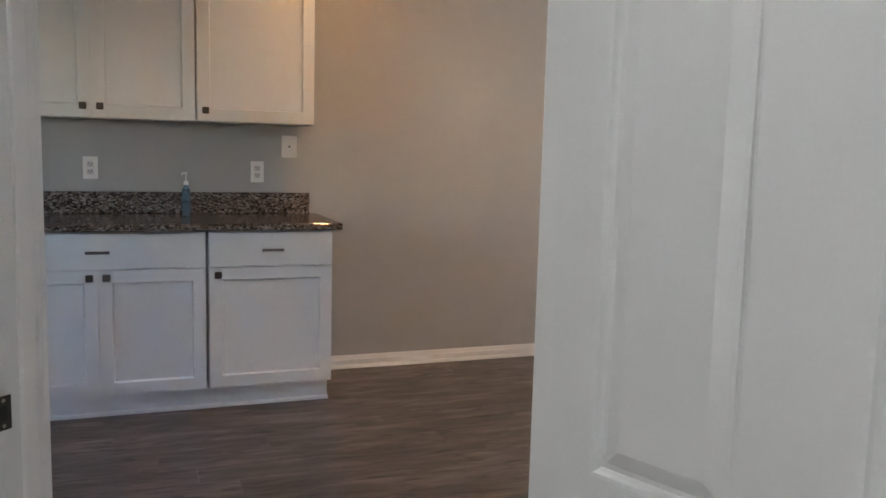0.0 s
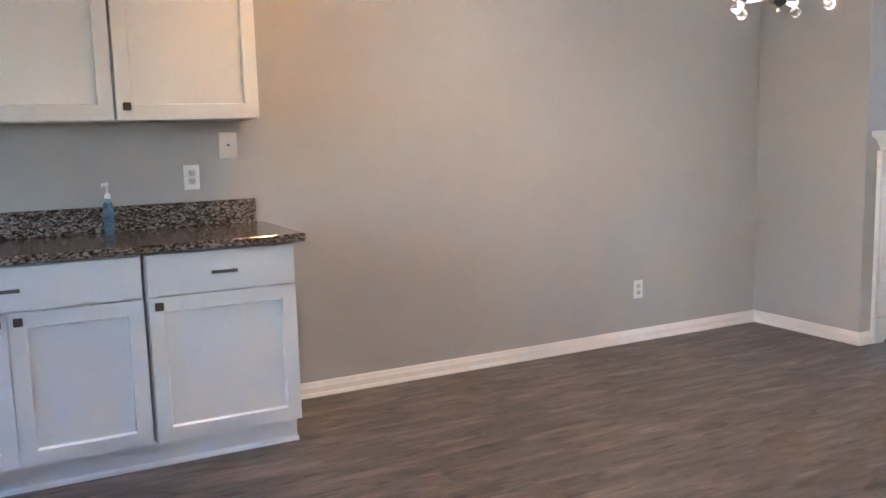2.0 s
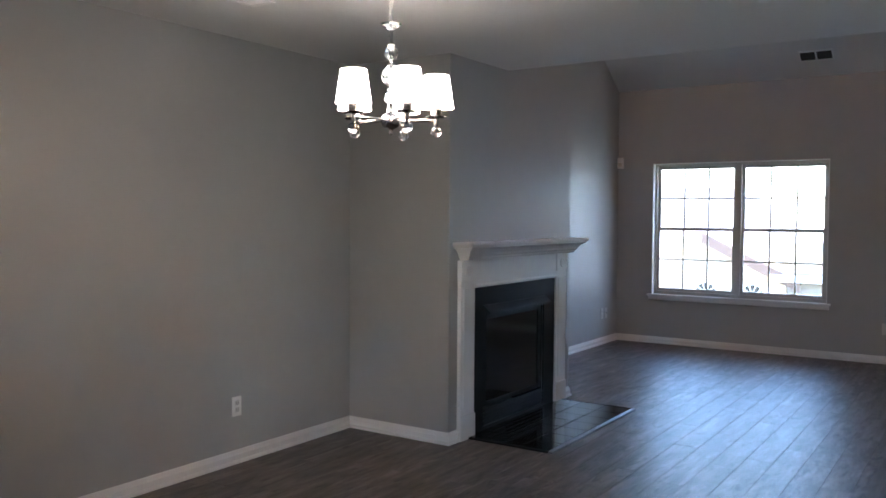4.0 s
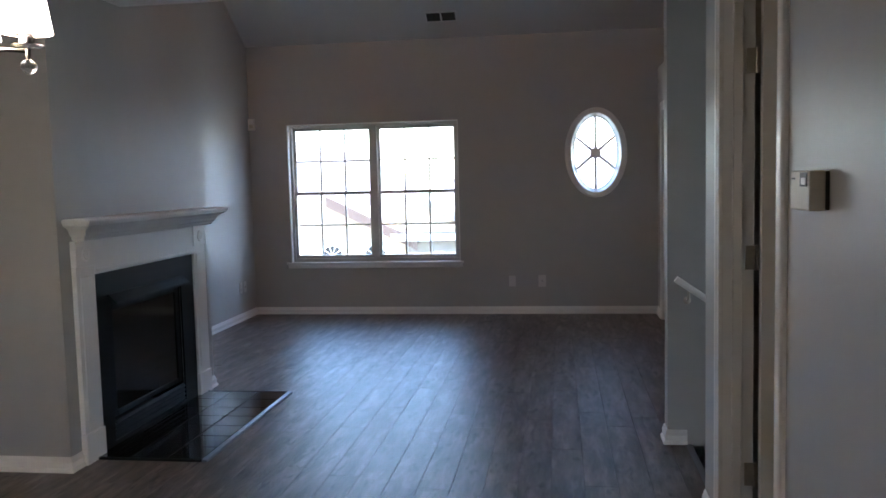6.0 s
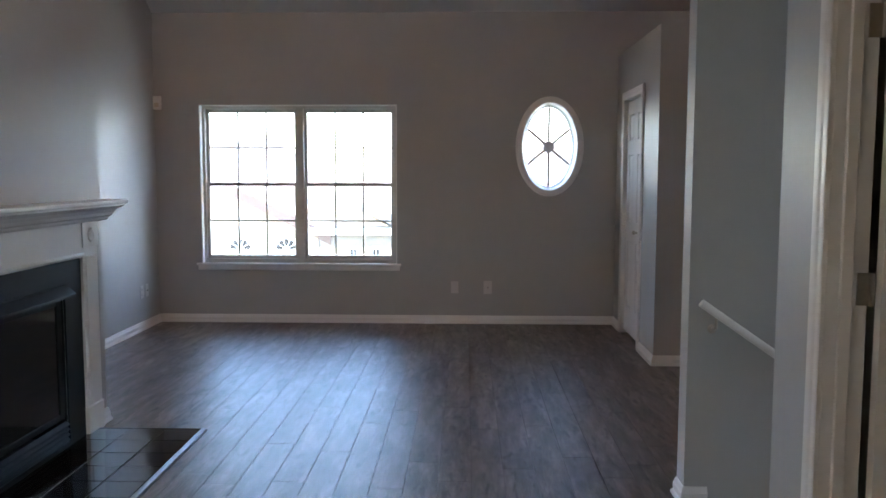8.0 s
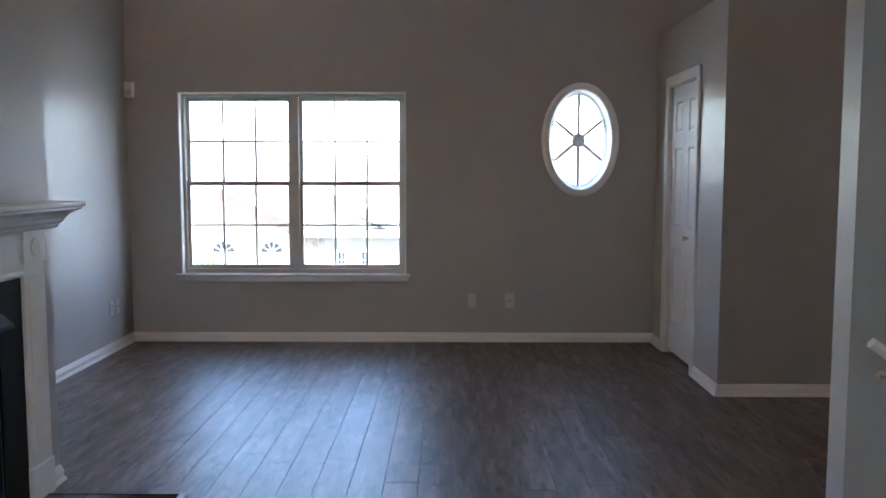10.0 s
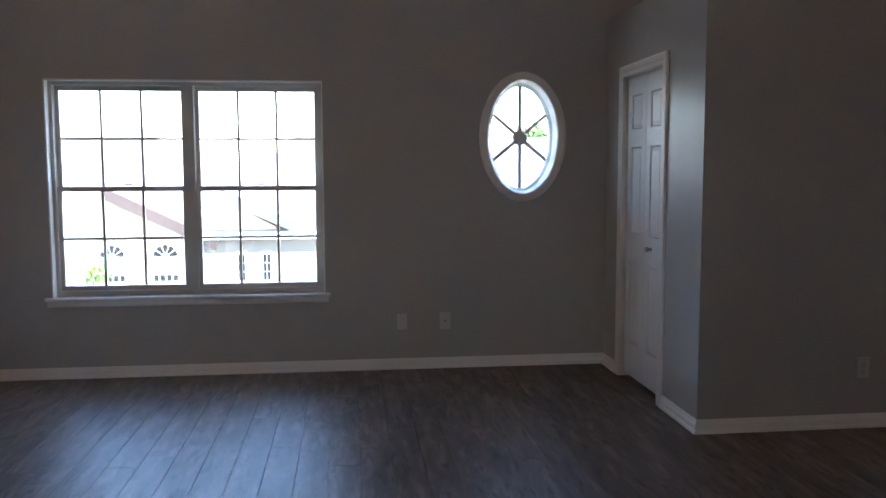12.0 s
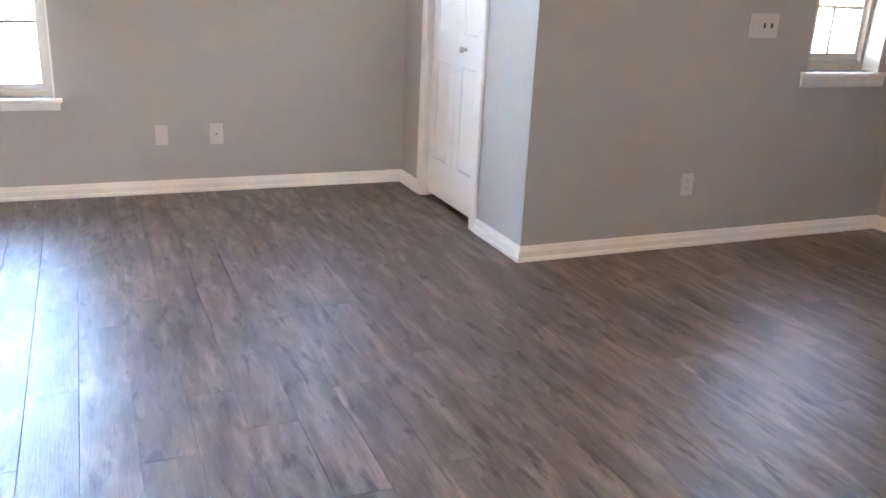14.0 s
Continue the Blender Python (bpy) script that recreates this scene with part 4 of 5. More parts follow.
# ---------------------------------------------------------------- chandelier
def chandelier(x, y, z, k):
    c = thing("chandelier", "five-arm chrome chandelier with lit white shades and crystal drops", "chandelier", pose(x, y, z, 0, 0, -51.6) @ Matrix.Diagonal((k, k, k, 1)))
    drop = (CEIL_Z - z) / k
    part("hub", lathe(bmesh.new(), [(0, -0.052), (0.006, -0.050), (0.009, -0.042), (0.005, -0.036), (0.012, -0.030), (0.032, -0.020), (0.038, 0.0), (0.032, 0.020), (0.014, 0.030), (0.008, 0.036), (0, 0.036)], 24), CHROME, c, smooth=True)
    part("stem", lathe(bmesh.new(), [(0, 0.03), (0.006, 0.03), (0.006, drop - 0.02), (0, drop - 0.02)], 12), CHROME, c, smooth=True)
    for zz, r in ((0.085, 0.026), (0.165, 0.036), (0.250, 0.026)):
        part("crystal_ball", lathe(bmesh.new(), [(0, -r)] + [(r * math.sin(math.pi * k / 8), -r * math.cos(math.pi * k / 8)) for k in range(1, 8)] + [(0, r)], 14, (0, 0, zz)), CRYSTAL, c, "clear crystal ball")
        part("collar", lathe(bmesh.new(), [(0, r), (0.013, r), (0.015, r + 0.006), (0.009, r + 0.012), (0, r + 0.012)], 16, (0, 0, zz)), CHROME, c, smooth=True)
    part("crystal_dish", lathe(bmesh.new(), [(0, 0.335), (0.012, 0.335), (0.034, 0.352), (0.042, 0.356), (0.034, 0.347), (0, 0.330)], 10), CRYSTAL, c)
    part("canopy", lathe(bmesh.new(), [(0, drop - 0.03), (0.02, drop - 0.028), (0.058, drop - 0.006), (0.060, drop), (0, drop)], 28), CHROME, c, smooth=True)
    for i in range(5):
        a = 2 * math.pi * i / 5
        d = Vector((math.cos(a), math.sin(a), 0))
        end = d * 0.168
        bm = tube(bmesh.new(), d * 0.03 + Vector((0, 0, 0.004)), end + Vector((0, 0, 0.004)), 0.0055, 10)
        arm = part("arm", bm, CHROME, c)
        at = (end.x, end.y, 0)
        part("cup", lathe(bmesh.new(), [(0, -0.018), (0.006, -0.018), (0.0075, -0.010), (0.0075, 0.014), (0.019, 0.018), (0.0195, 0.043), (0.030, 0.046), (0.030, 0.0495), (0, 0.0495)], 18, at), CHROME, arm, smooth=False)
        part("bobeche", lathe(bmesh.new(), [(0.0085, 0.010), (0.030, 0.012), (0.041, 0.017), (0.041, 0.0195), (0.030, 0.016), (0.0085, 0.014)], 14, at), CRYSTAL, arm)
        part("crystal_drop", lathe(bmesh.new(), [(0, -0.058), (0.011, -0.054), (0.0195, -0.045), (0.0215, -0.037), (0.0195, -0.029), (0.011, -0.020), (0, -0.0175)], 9, at), CRYSTAL, arm)
        sh = part("shade", lathe(bmesh.new(), [(0.065, 0.050), (0.0475, 0.170), (0.0462, 0.170), (0.0637, 0.050)], 28, at), SHADE, arm, "glowing white fabric shade", smooth=True)
        part("bulb", lathe(bmesh.new(), [(0, 0.0500), (0.010, 0.052), (0.019, 0.078), (0.017, 0.102), (0.006, 0.127), (0, 0.130)], 14, at), BULB, arm, "lit candle bulb", smooth=True)
    return c


BULB = emitter("lit_bulb", (1.0, 0.84, 0.66), 6.6)
chandelier(2.785, 2.995, 1.812, 1.08)


# ---------------------------------------------------------------- registers
reg = thing("ceiling_vent", "white painted metal ceiling register", "vent", pose(2.80, 3.90, CEIL_Z))
part("frame", boxes((-0.18, 0.18, -0.075, -0.055, -0.008, 0), (-0.18, 0.18, 0.055, 0.075, -0.008, 0), (-0.18, -0.15, -0.055, 0.055, -0.008, 0), (0.15, 0.18, -0.055, 0.055, -0.008, 0), bevel=0.002), TRIM, reg)
part("backing", boxes((-0.15, 0.15, -0.055, 0.055, -0.002, -0.0005)), SLOT, reg)
for k in range(9):
    yy = -0.049 + k * 0.01225
    part("slat", boxes((-0.15, 0.15, yy - 0.0013, yy + 0.0013, -0.008, -0.002)), TRIM, reg)
slope = math.degrees(math.atan(VAULT_S))
reg = thing("ceiling_vent", "dark ceiling register with two grilles in the sloping ceiling", "vent", pose(9.11, 2.504, vault(9.11), 0, slope, 0) )
part("frame", boxes((-0.075, -0.058, -0.16, 0.16, -0.009, -0.0005), (0.058, 0.075, -0.16, 0.16, -0.009, -0.0005), (-0.058, 0.058, -0.16, -0.145, -0.009, -0.0005), (-0.058, 0.058, 0.145, 0.16, -0.009, -0.0005), (-0.058, 0.058, -0.008, 0.008, -0.009, -0.0005)), TRIM, reg)
part("backing", boxes((-0.058, 0.058, -0.145, 0.145, -0.003, -0.001)), SLOT, reg)
for k in range(7):
    xx = -0.048 + k * 0.016
    for s in (-1, 1):
        part("slat", boxes((xx - 0.002, xx + 0.002, s * 0.0765 - 0.068, s * 0.0765 + 0.068, -0.007, -0.003)), BRONZE, reg)


# ---------------------------------------------------------------- windows
def double_hung(parent, x, y0, y1, z0, z1, cols=3):
    """Two sashes with thin bars: lower sash inside, upper sash behind it."""
    zm = (z0 + z1) / 2
    for xs, a, b in ((x + 0.012, zm - 0.017, z1), (x - 0.016, z0, zm + 0.017)):
        f = 0.028
        s = part("sash", boxes((xs, xs + 0.026, y0, y0 + f, a, b), (xs, xs + 0.026, y1 - f, y1, a, b), (xs, xs + 0.026, y0 + f, y1 - f, a, a + 0.034), (xs, xs + 0.026, y0 + f, y1 - f, b - 0.034, b)), VINYL, parent)
        g = part("pane", boxes((xs + 0.011, xs + 0.015, y0 + f - 0.005, y1 - f + 0.005, a + 0.029, b - 0.029)), PANE, s, "clear glass")
        g.visible_shadow = False
        for k in range(1, cols):
            yy = y0 + f + (y1 - y0 - 2 * f) * k / cols
            part("muntin", boxes((xs + 0.004, xs + 0.022, yy - 0.0085, yy + 0.0085, a + 0.034, b - 0.034)), VINYL, s)
        zz = (a + b) / 2
        for k in range(cols):
            w0 = y0 + f + (y1 - y0 - 2 * f) * k / cols + (0.0087 if k else 0)
            w1 = y0 + f + (y1 - y0 - 2 * f) * (k + 1) / cols - (0.0087 if k < cols - 1 else 0)
            part("muntin", boxes((xs + 0.004, xs + 0.022, w0, w1, zz - 0.0085, zz + 0.0085)), VINYL, s)


def window_box(parent, x, y0, y1, z0, z1, depth=0.16, back=0.0, mat=TRIM, word="white painted window return"):
    f, x0, x = 0.034, x, x + back
    part("window_frame", boxes((x + 0.062, x + depth, y0, y0 + f, z0, z1), (x + 0.062, x + depth, y1 - f, y1, z0, z1), (x + 0.062, x + depth, y0 + f, y1 - f, z0, z0 + f), (x + 0.062, x + depth, y0 + f, y1 - f, z1 - f, z1)), VINYL, parent)
    part("liner", boxes((x0 - 0.003, x + 0.062, y0, y0 + 0.010, z0, z1), (x0 - 0.003, x + 0.062, y1 - 0.010, y1, z0, z1), (x0 - 0.003, x + 0.062, y0 + 0.010, y1 - 0.010, z1 - 0.010, z1)), mat, parent, word)


win = thing("window_1", "white twin double-hung window with thin grid bars", "window", kind="structure")
y0, y1, z0, z1 = WIN
window_box(win, FAR_X, y0, y1, z0, z1)
ym = 3.307
part("mullion", boxes((FAR_X + 0.058, FAR_X + 0.158, ym - 0.032, ym + 0.032, z0 + 0.034, z1 - 0.034)), VINYL, win)
double_hung(win, FAR_X + 0.098, y0 + 0.035, ym - 0.033, z0 + 0.035, z1 - 0.035)
double_hung(win, FAR_X + 0.098, ym + 0.033, y1 - 0.035, z0 + 0.035, z1 - 0.035)
part("window_sill", box(bmesh.new(), FAR_X - 0.034, FAR_X + 0.062, y0 - 0.035, y1 + 0.045, z0 - 0.022, z0, bevel=0.005, seg=2), TRIM, win)
part("apron", prism(bmesh.new(), [(0, 0), (0.010, 0), (0.015, 0.010), (0.015, 0.044), (0, 0.044)], (FAR_X, y0 - 0.022, z0 - 0.0665), (FAR_X, y1 + 0.032, z0 - 0.0665), (-1, 0, 0)), TRIM, win)
part("latch", boxes((FAR_X + 0.068, FAR_X + 0.082, 2.80, 2.86, 1.330, 1.342), bevel=0.002), VINYL, win)
part("latch", boxes((FAR_X + 0.068, FAR_X + 0.082, 3.70, 3.76, 1.330, 1.342), bevel=0.002), VINYL, win)

# added opening out of view; lets daylight fall on the lower cabinets
win = thing("window_unseen", "unseen kitchen window added for cool light on the cabinets", "window", kind="structure")
y0, y1, z0, z1 = W4
KX = KITCHEN_X - 0.15
part("window_frame", boxes((KX, KX + 0.07, y0, y0 + 0.05, z0, z1), (KX, KX + 0.07, y1 - 0.05, y1, z0, z1), (KX, KX + 0.07, y0 + 0.05, y1 - 0.05, z0, z0 + 0.05), (KX, KX + 0.07, y0 + 0.05, y1 - 0.05, z1 - 0.05, z1), (KX, KX + 0.07, (y0 + y1) / 2 - 0.03, (y0 + y1) / 2 + 0.03, z0 + 0.05, z1 - 0.05)), VINYL, win)
win = thing("window_3", "small white double-hung window with deep returns", "window", kind="structure")
y0, y1, z0, z1 = W2
window_box(win, BOX_X, y0, y1, z0, z1, 0.16, 0.045, WALL, "grey painted window return")
part("lower_rail", boxes((BOX_X + 0.11, BOX_X + 0.16, y0 + 0.035, y1 - 0.035, z0 + 0.034, z0 + 0.052)), VINYL, win)
double_hung(win, BOX_X + 0.143, y0 + 0.035, y1 - 0.035, z0 + 0.053, z1 - 0.035, 2)
part("window_sill", box(bmesh.new(), BOX_X - 0.034, BOX_X + 0.106, y0 - 0.045, y1 + 0.035, z0 - 0.022, z0, bevel=0.005, seg=2), TRIM, win)
part("apron", prism(bmesh.new(), [(0, 0), (0.010, 0), (0.015, 0.010), (0.015, 0.056), (0, 0.056)], (BOX_X, y0 - 0.035, z0 - 0.079), (BOX_X, y1 + 0.028, z0 - 0.079), (-1, 0, 0)), TRIM, win)


def oval_ring(rows, seg=72):
    """Rings of (x, half width, half height) joined into a shell about the oval's centre."""
    bm = bmesh.new()
    rings = [[bm.verts.new((x, a * math.cos(2 * math.pi * k / seg), b * math.sin(2 * math.pi * k / seg))) for k in range(seg)] for x, a, b in rows]
    for p, q in zip(rings, rings[1:] + rings[:1]):
        for k in range(seg):
            j = (k + 1) % seg
            bm.faces.new((p[k], p[j], q[j], q[k]))
    return bm


oy, oz, oa, ob_ = OVAL
oval = thing("window_2", "white oval window with spokes round a hub", "window", pose(FAR_X, oy, oz), kind="structure")
part("oval_casing", oval_ring([(0, 0.255, 0.402), (-0.012, 0.252, 0.400), (-0.020, 0.262, 0.410), (-0.020, 0.296, 0.440), (-0.012, 0.314, 0.457), (0, 0.316, 0.460)]), TRIM, oval, smooth=False)
part("oval_frame", oval_ring([(-0.002, 0.256, 0.404), (0.07, 0.236, 0.386), (0.10, 0.216, 0.366), (0.14, 0.216, 0.366), (0.14, 0.272, 0.422), (-0.002, 0.272, 0.422)]), TRIM, oval)
bm = bmesh.new()
vs = [bm.verts.new((0.115, 0.220 * math.cos(2 * math.pi * k / 64), 0.370 * math.sin(2 * math.pi * k / 64))) for k in range(64)]
bm.faces.new(vs)
r = bmesh.ops.extrude_face_region(bm, geom=list(bm.faces))
bmesh.ops.translate(bm, vec=(0.004, 0, 0), verts=[v for v in r["geom"] if isinstance(v, bmesh.types.BMVert)])
g = part("pane", bm, PANE, oval, "clear glass")
g.visible_shadow = False
for a in (90, 270, 40, 140, 220, 320):
    c, s = math.cos(radians(a)), math.sin(radians(a))
    e = 1 / math.sqrt((c / 0.216) ** 2 + (s / 0.366) ** 2)
    part("spoke", tube(bmesh.new(), (0.110, 0.03 * c, 0.03 * s), (0.110, e * c, e * s), 0.014, 8), VINYL, oval)
bm = lathe(bmesh.new(), [(0, 0.016), (0.044, 0.014), (0.056, 0.005), (0.056, -0.005), (0.044, -0.014), (0, -0.016)], 24)
bmesh.ops.transform(bm, matrix=pose(0.108, 0, 0, 0, 90, 0), verts=bm.verts)
part("hub", bm, VINYL, oval)


# ---------------------------------------------------------------- stairs
stairs = thing("stairs", "dark stairs going down beside the handrail", "stairs", kind="structure")
for k in range(9):
    y = STAIR[2] - 0.262 * k
    z = -0.185 * (k + 1)
    part("tread", boxes((STAIR[0], STAIR[1], y - 0.285, y - 0.002, z - 0.03, z), bevel=0.006), PLANK, stairs)
    part("riser", boxes((STAIR[0], STAIR[1], y - 0.022, y - 0.004, z + 0.001, z + 0.153)), TRIM, stairs)
part("nosing", prism(bmesh.new(), [(0, 0), (0.006, 0), (0.006, -0.02), (0.009, -0.02), (0.009, 0.003), (-0.024, 0.003), (-0.024, 0)], (STAIR[0], STAIR[2] - 0.004, 0.0005), (STAIR[1] - 0.014, STAIR[2] - 0.004, 0.0005), (0, -1, 0)), ALU, stairs, "thin metal nosing")
rail = thing("handrail", "white painted handrail sloping down the stair wall", "handrail")
ang = 0.69
part("bar", tube(bmesh.new(), (STAIR[1] - 0.06, 0.765, 0.885), (STAIR[1] - 0.06, -1.3, 0.885 - 2.065 * ang), 0.017, 16), TRIM, rail, smooth=False)
for y in (0.70, -0.35, -1.15):
    z = 0.885 - (0.765 - y) * ang
    bm = tube(bmesh.new(), (STAIR[1] - 0.06, y, z - 0.02), (STAIR[1] - 0.055, y, z - 0.065), 0.007, 10)
    tube(bm, (STAIR[1] - 0.055, y, z - 0.062), (STAIR[1] - 0.001, y, z - 0.075), 0.007, 10)
    lathe_at = lathe(bmesh.new(), [(0, 0.007), (0.012, 0.006), (0.020, 0.0), (0, 0)], 16)
    bmesh.ops.transform(lathe_at, matrix=pose(STAIR[1] - 0.0005, y, z - 0.075, 0, -90, 0), verts=lathe_at.verts)
    part("rosette", lathe_at, NICKEL, rail, "brushed nickel wall rosette")
    part("bracket", bm, NICKEL, rail, "brushed nickel bracket")

# ---------------------------------------------------------------- outside
GROUND = -3.1
structure("ground", boxes((-60, 400, -250, 250, GROUND - 0.3, GROUND)), GRASS, "lawn and ground around the houses")
structure("road", boxes((16.0, 22.5, -120, 120, GROUND, GROUND + 0.02)), ASPHALT, "pale asphalt street")


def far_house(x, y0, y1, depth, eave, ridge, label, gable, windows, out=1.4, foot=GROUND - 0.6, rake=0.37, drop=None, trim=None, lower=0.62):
    """A house seen over the street. gable: (y left, y right, apex height) of a front gable, or None."""
    h = thing("house", label, "house", pose(0, 0.2, 0.33))
    part("wall", boxes((x, x + depth, y0, y1, GROUND - 0.6, eave)), BRICK, h)
    xm = x + depth / 2
    bm = bmesh.new()
    o = 0.45
    v = [bm.verts.new(p) for p in ((x - o, y0 - o, eave - 0.1), (x - o, y1 + o, eave - 0.1), (xm, y1 - 2.5, ridge), (xm, y0 + 2.5, ridge), (x + depth + o, y0 - o, eave - 0.1), (x + depth + o, y1 + o, eave - 0.1))]
    for f in ((0, 1, 2, 3), (5, 4, 3, 2), (1, 5, 2), (4, 0, 3), (0, 4, 5, 1)):
        bm.faces.new([v[i] for i in f])
    part("roof", bm, ROOF, h)
    part("fascia", boxes((x - o - 0.04, x - o, y0 - o, y1 + o, eave - 0.32, eave - 0.08)), trim or FASCIA, h)
    # darker grey band along the wall just below the eave
    part("eave_band", boxes((x - 0.04, x - 0.001, y0, y1, eave - lower, eave - 0.16)), ROOF, h, "grey band under the eave")
    if gable:
        g0, g1, apex = gable
        gm = (g0 + g1) / 2
        gx = x - out
        bm = bmesh.new()
        f = [(g0, foot), (g1, foot), (g1, eave), (gm, apex - 0.25), (g0, eave)]
        a = [bm.verts.new((gx, *p)) for p in f]
        b = [bm.verts.new((x + 0.3, *p)) for p in f]
        bm.faces.new(a)
        bm.faces.new(b)
        for k in range(5):
            bm.faces.new((a[k], a[(k + 1) % 5], b[(k + 1) % 5], b[k]))
        part("gable_wall", bm, BRICK, h)
        bm = bmesh.new()
        f = [(g1 + 0.06, eave), (gm, apex - 0.25), (gm, apex), (g1 + 0.06, eave + 0.22)]
        a = [bm.verts.new((gx - 0.01, *p)) for p in f]
        b = [bm.verts.new((x + depth / 2, *p)) for p in f]
        bm.faces.new(a)
        bm.faces.new(b)
        for k in range(4):
            bm.faces.new((a[k], a[(k + 1) % 4], b[(k + 1) % 4], b[k]))
        part("gable_roof", bm, BRICK, h, "pale flush verge")
        for s in (g0 - 0.5,):
            bm = bmesh.new()
            drop = eave - 0.3 if drop is None else drop
            p = [(gx - 0.35, s, drop), (gx - 0.35, gm, apex), (xm, gm, apex), (xm, s, drop)]
            lo = [bm.verts.new((px, py, pz - 0.06)) for px, py, pz in p]
            hi = [bm.verts.new((px, py, pz + 0.06)) for px, py, pz in p]
            bm.faces.new(lo)
            bm.faces.new(hi)
            for k in range(4):
                bm.faces.new((lo[k], lo[(k + 1) % 4], hi[(k + 1) % 4], hi[k]))
            part("gable_roof", bm, ROOF, h)
            bm = bmesh.new()
            p = [(gx - 0.40, s, drop + 0.05 - rake), (gx - 0.40, gm, apex + 0.05 - rake), (gx - 0.40, gm, apex + 0.05), (gx - 0.40, s, drop + 0.05)]
            lo = [bm.verts.new(q) for q in p]
            hi = [bm.verts.new((q[0] + 0.05, q[1], q[2])) for q in p]
            bm.faces.new(lo)
            bm.faces.new(hi)
            for k in range(4):
                bm.faces.new((lo[k], lo[(k + 1) % 4], hi[(k + 1) % 4], hi[k]))
            # the grey board covers the shaded roof wedge and carries its tone
            part("rake_board", bm, RAKE_SHADE if trim else FASCIA, h, "grey rake board deepened to stand for roof shade" if trim else "brown rake board")
    for wx, wy, wz, ww, wh, arched in windows:
        w_ = part("window", boxes((wx - 0.05, wx - 0.01, wy - ww / 2 - 0.07, wy + ww / 2 + 0.07, wz - 0.1, wz + wh + (0.02 if arched else 0.08))), TRIM, h)
        cols, rws, bar = (4, 3, 0.03) if ww > 0.4 else (2, 3, 0.012)
        for i in range(cols):
            for j in range(rws):
                a0 = wy - ww / 2 + ww * i / cols + bar
                b0 = wz + wh * j / rws + bar
                part("pane", boxes((wx - 0.06, wx - 0.048, a0, a0 + ww / cols - 2 * bar, b0, b0 + wh / rws - 2 * bar)), FARGLASS if ww < 0.4 or j < 1 else BLIND, w_)
        if arched:
            bm = bmesh.new()
            zc = wz + wh + 0.04
            for rx, r in ((wx - 0.05, ww / 2 + 0.07), (wx - 0.01, ww / 2 + 0.07)):
                bm.faces.new([bm.verts.new((rx, wy + r * math.cos(math.pi * k / 16), zc + r * math.sin(math.pi * k / 16))) for k in range(17)])
            fan = part("fanlight", bm, TRIM, h)
            for k in range(5):
                bm = bmesh.new()
                a0, a1 = math.pi * (k + 0.1) / 5, math.pi * (k + 0.9) / 5
                q = [(ww * 0.16, a0), (ww * 0.46, a0), (ww * 0.48, (a0 + a1) / 2), (ww * 0.46, a1), (ww * 0.16, a1)]
                bm.faces.new([bm.verts.new((wx - 0.056, wy + r * math.cos(t), zc + r * math.sin(t))) for r, t in q])
                part("pane", bm, FARGLASS, fan)
    return h


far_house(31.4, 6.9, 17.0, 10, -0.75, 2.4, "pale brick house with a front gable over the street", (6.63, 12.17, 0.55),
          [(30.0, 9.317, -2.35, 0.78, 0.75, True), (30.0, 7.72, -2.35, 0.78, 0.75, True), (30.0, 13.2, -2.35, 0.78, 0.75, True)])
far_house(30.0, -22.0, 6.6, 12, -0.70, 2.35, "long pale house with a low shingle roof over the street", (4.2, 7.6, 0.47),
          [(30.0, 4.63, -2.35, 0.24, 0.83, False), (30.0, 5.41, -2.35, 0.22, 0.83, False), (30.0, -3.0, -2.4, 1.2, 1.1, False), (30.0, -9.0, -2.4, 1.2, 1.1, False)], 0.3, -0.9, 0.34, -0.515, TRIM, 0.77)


def leaf_crown(bm, centre, radius, count, size, seed):
    rnd = random.Random(seed)
    for _ in range(count):
        a, b = rnd.uniform(0, 2 * math.pi), rnd.uniform(-1, 1)
        s = math.sqrt(1 - b * b)
        r = radius * rnd.uniform(0.35, 1.0) * (0.75 + 0.35 * noise.noise(Vector((3 * s * math.cos(a), 3 * s * math.sin(a), 3 * b)) + Vector((seed, 0, 0))))
        c = Vector(centre) + Vector((s * math.cos(a) * r, s * math.sin(a) * r, b * r * 0.8))
        q = Euler((rnd.uniform(0, 6.3), rnd.uniform(0, 6.3), rnd.uniform(0, 6.3))).to_matrix()
        k = size * rnd.uniform(0.6, 1.3)
        bm.faces.new([bm.verts.new(c + q @ Vector(p) * k) for p in ((-1, 0, 0), (0, -0.45, 0.1), (1, 0, 0), (0, 0.45, 0.1))])


def tree(x, y, base, height, spread, seed, label, size=0.28, count=1500):
    t = thing("tree", label, "tree", pose(x, y, base))
    bm = bmesh.new()
    lathe(bm, [(0.22, 0), (0.16, height * 0.3), (0.09, height * 0.6), (0.02, height * 0.9)], 10)
    rnd = random.Random(seed)
    tips = []
    for k in range(7):
        a = rnd.uniform(0, 6.28)
        z = height * rnd.uniform(0.35, 0.6)
        tip = (math.cos(a) * spread * 0.7, math.sin(a) * spread * 0.7, z + height * 0.25)
        tube(bm, (0, 0, z), tip, 0.05, 6)
        tips.append(tip)
    part("trunk", bm, BARK, t)
    bm = bmesh.new()
    for k, tip in enumerate(tips + [(0, 0, height * 0.85)]):
        leaf_crown(bm, tip, spread * 0.55, count // 8, size, seed * 10 + k)
    part("crown", bm, LEAF, t, "green leafy crown")
    return t


rnd = random.Random(5)
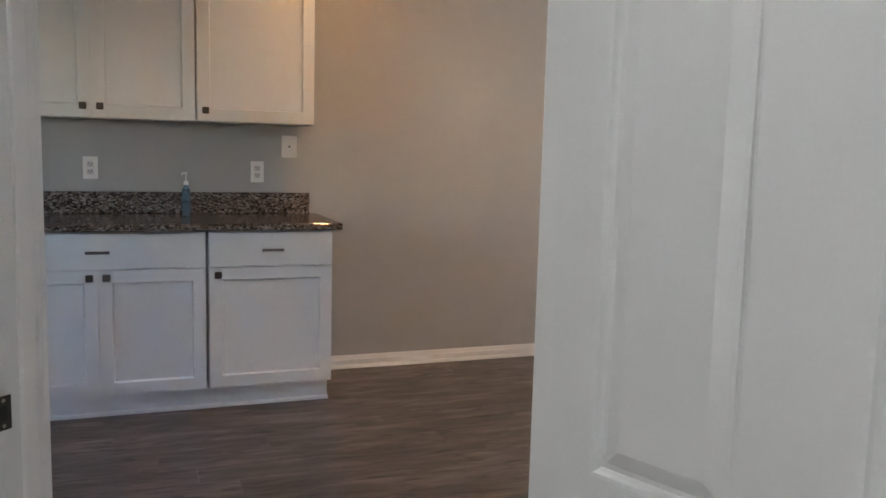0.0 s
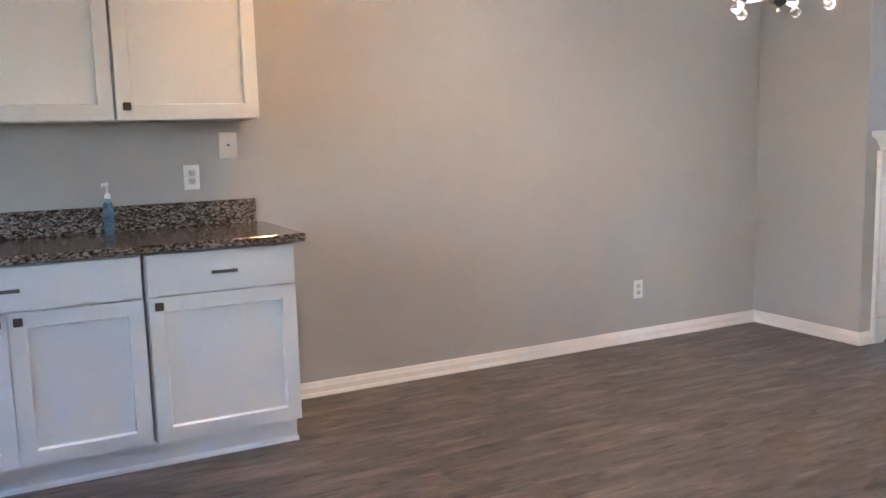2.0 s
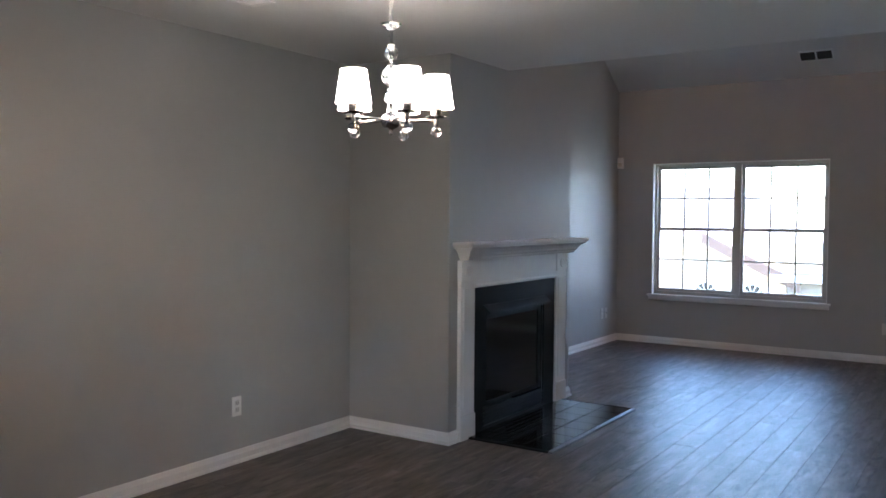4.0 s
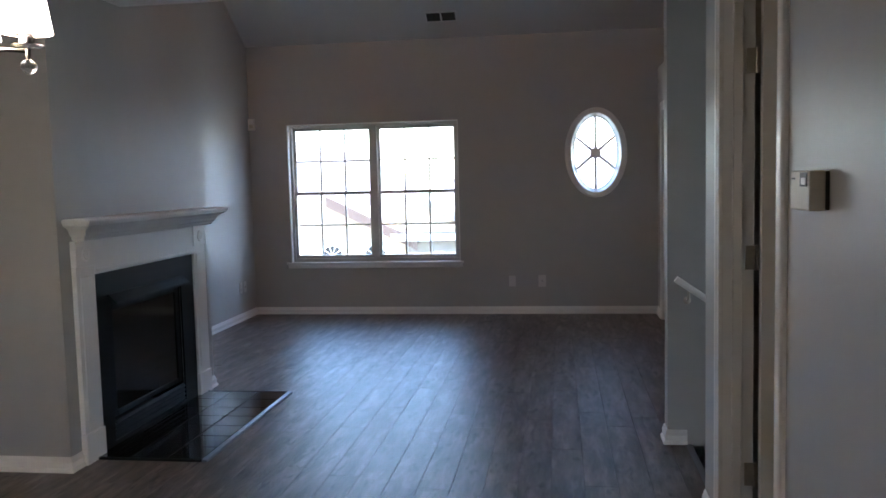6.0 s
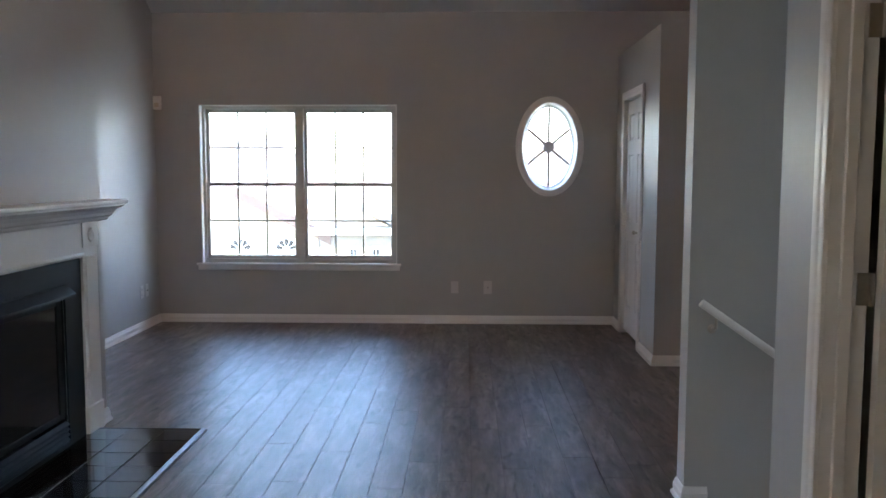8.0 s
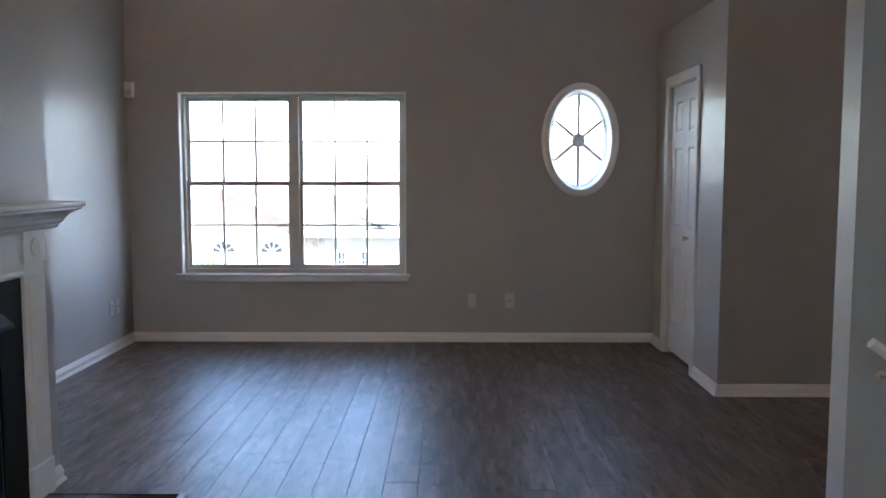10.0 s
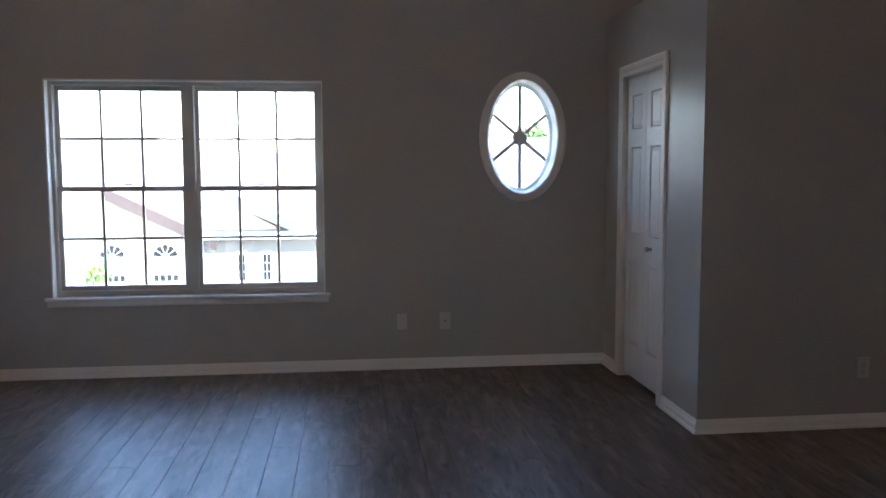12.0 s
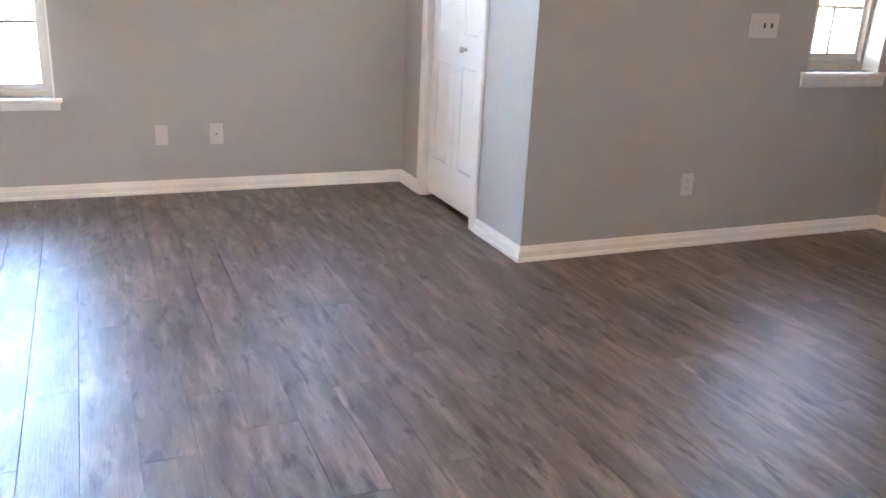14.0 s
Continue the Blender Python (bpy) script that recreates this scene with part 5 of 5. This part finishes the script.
for k in range(9):
    tree(46 + rnd.uniform(0, 5), -15.0 + 2.1 * k, GROUND, rnd.uniform(5.9, 6.9) + (1.3 if k in (2, 3) else 0), 2.3, k + 3, "green leafy tree behind the far roof", 0.26, 1500)


sh = thing("shrub", "small leafy shrub below the window", "shrub", pose(25.0, 8.55, GROUND))
bm = bmesh.new()
for k in range(6):
    a = k * 1.05
    tube(bm, (0, 0, 0), (0.25 * math.cos(a), 0.25 * math.sin(a), 1.97), 0.02, 5)
part("stems", bm, BARK, sh)
bm = bmesh.new()
leaf_crown(bm, (0, 0, 1.97), 0.55, 170, 0.09, 77)
part("leaves", bm, LEAF, sh)

# ---------------------------------------------------------------- floor planks
PW, PL, TH = 0.1535, 1.22, FLOOR_T
plank_cache = {}


def plank_mesh(length, width=PW):
    key = (round(length, 4), round(width, 4))
    if key not in plank_cache:
        bm = bmesh.new()
        e, g = 0.0005, 0.0006
        x0, x1, y0, y1 = g, key[0] - g, g, key[1] - g
        lo = [bm.verts.new(p) for p in ((x0, y0, -TH + 0.004), (x1, y0, -TH + 0.004), (x1, y1, -TH + 0.004), (x0, y1, -TH + 0.004))]
        sh_ = [bm.verts.new(p) for p in ((x0, y0, -0.0012), (x1, y0, -0.0012), (x1, y1, -0.0012), (x0, y1, -0.0012))]
        hi = [bm.verts.new(p) for p in ((x0 + e, y0 + e, 0), (x1 - e, y0 + e, 0), (x1 - e, y1 - e, 0), (x0 + e, y1 - e, 0))]
        for a, b in ((lo, sh_), (sh_, hi)):
            for k in range(4):
                bm.faces.new((a[k], a[(k + 1) % 4], b[(k + 1) % 4], b[k]))
        bm.faces.new(hi)
        plank_cache[key] = mesh_of("plank", bm, PLANK)
    return plank_cache[key]


def plank_runs(y):
    """Stretches of floor along x for the row at y, each with the row's clear start across."""
    if y >= STAIR[2]:
        return [(KITCHEN_X, FAR_X, y)]
    runs = [(KITCHEN_X, STAIR[0], y), (STAIR[1] + 0.02, FAR_X, y)]
    if y + PW > STAIR[2] + 0.02:
        runs.append((STAIR[0], STAIR[1] + 0.02, STAIR[2]))
    return runs


rnd = random.Random(11)
rest = []
y = 2.02 - 27 * PW
while y < LEFT_Y:
    for a, b, clear in plank_runs(y):
        x = a - rnd.uniform(0.1, 1.1)
        while x < b:
            x0, x1 = max(x, a), min(x + PL, b)
            if x1 - x0 > 0.03:
                near = (x1 > 0.0 and y > 0.4) or x0 > STAIR[1]
                if near:
                    p = new("plank", plank_mesh(x1 - x0, y + PW - clear))
                    p.parent = floor
                    p.location = (x0, clear, rnd.uniform(-0.0003, 0.0))
                    p.rotation_euler = (rnd.uniform(-0.0012, 0.0012), 0, 0)
                else:
                    rest.append((x0, y, x1 - x0))
            x += PL
    y += PW
bm = bmesh.new()
for x, yy, ln in rest:
    p = [(x + 0.001, yy + 0.001), (x + ln - 0.001, yy + 0.001), (x + ln - 0.001, yy + PW - 0.001), (x + 0.001, yy + PW - 0.001)]
    lo = [bm.verts.new((*q, -TH + 0.004)) for q in p]
    hi = [bm.verts.new((*q, 0)) for q in p]
    bm.faces.new(hi)
    for k in range(4):
        bm.faces.new((lo[k], lo[(k + 1) % 4], hi[(k + 1) % 4], hi[k]))
tagged(part("planks_beyond", bm, PLANK, floor), kind="stuff")
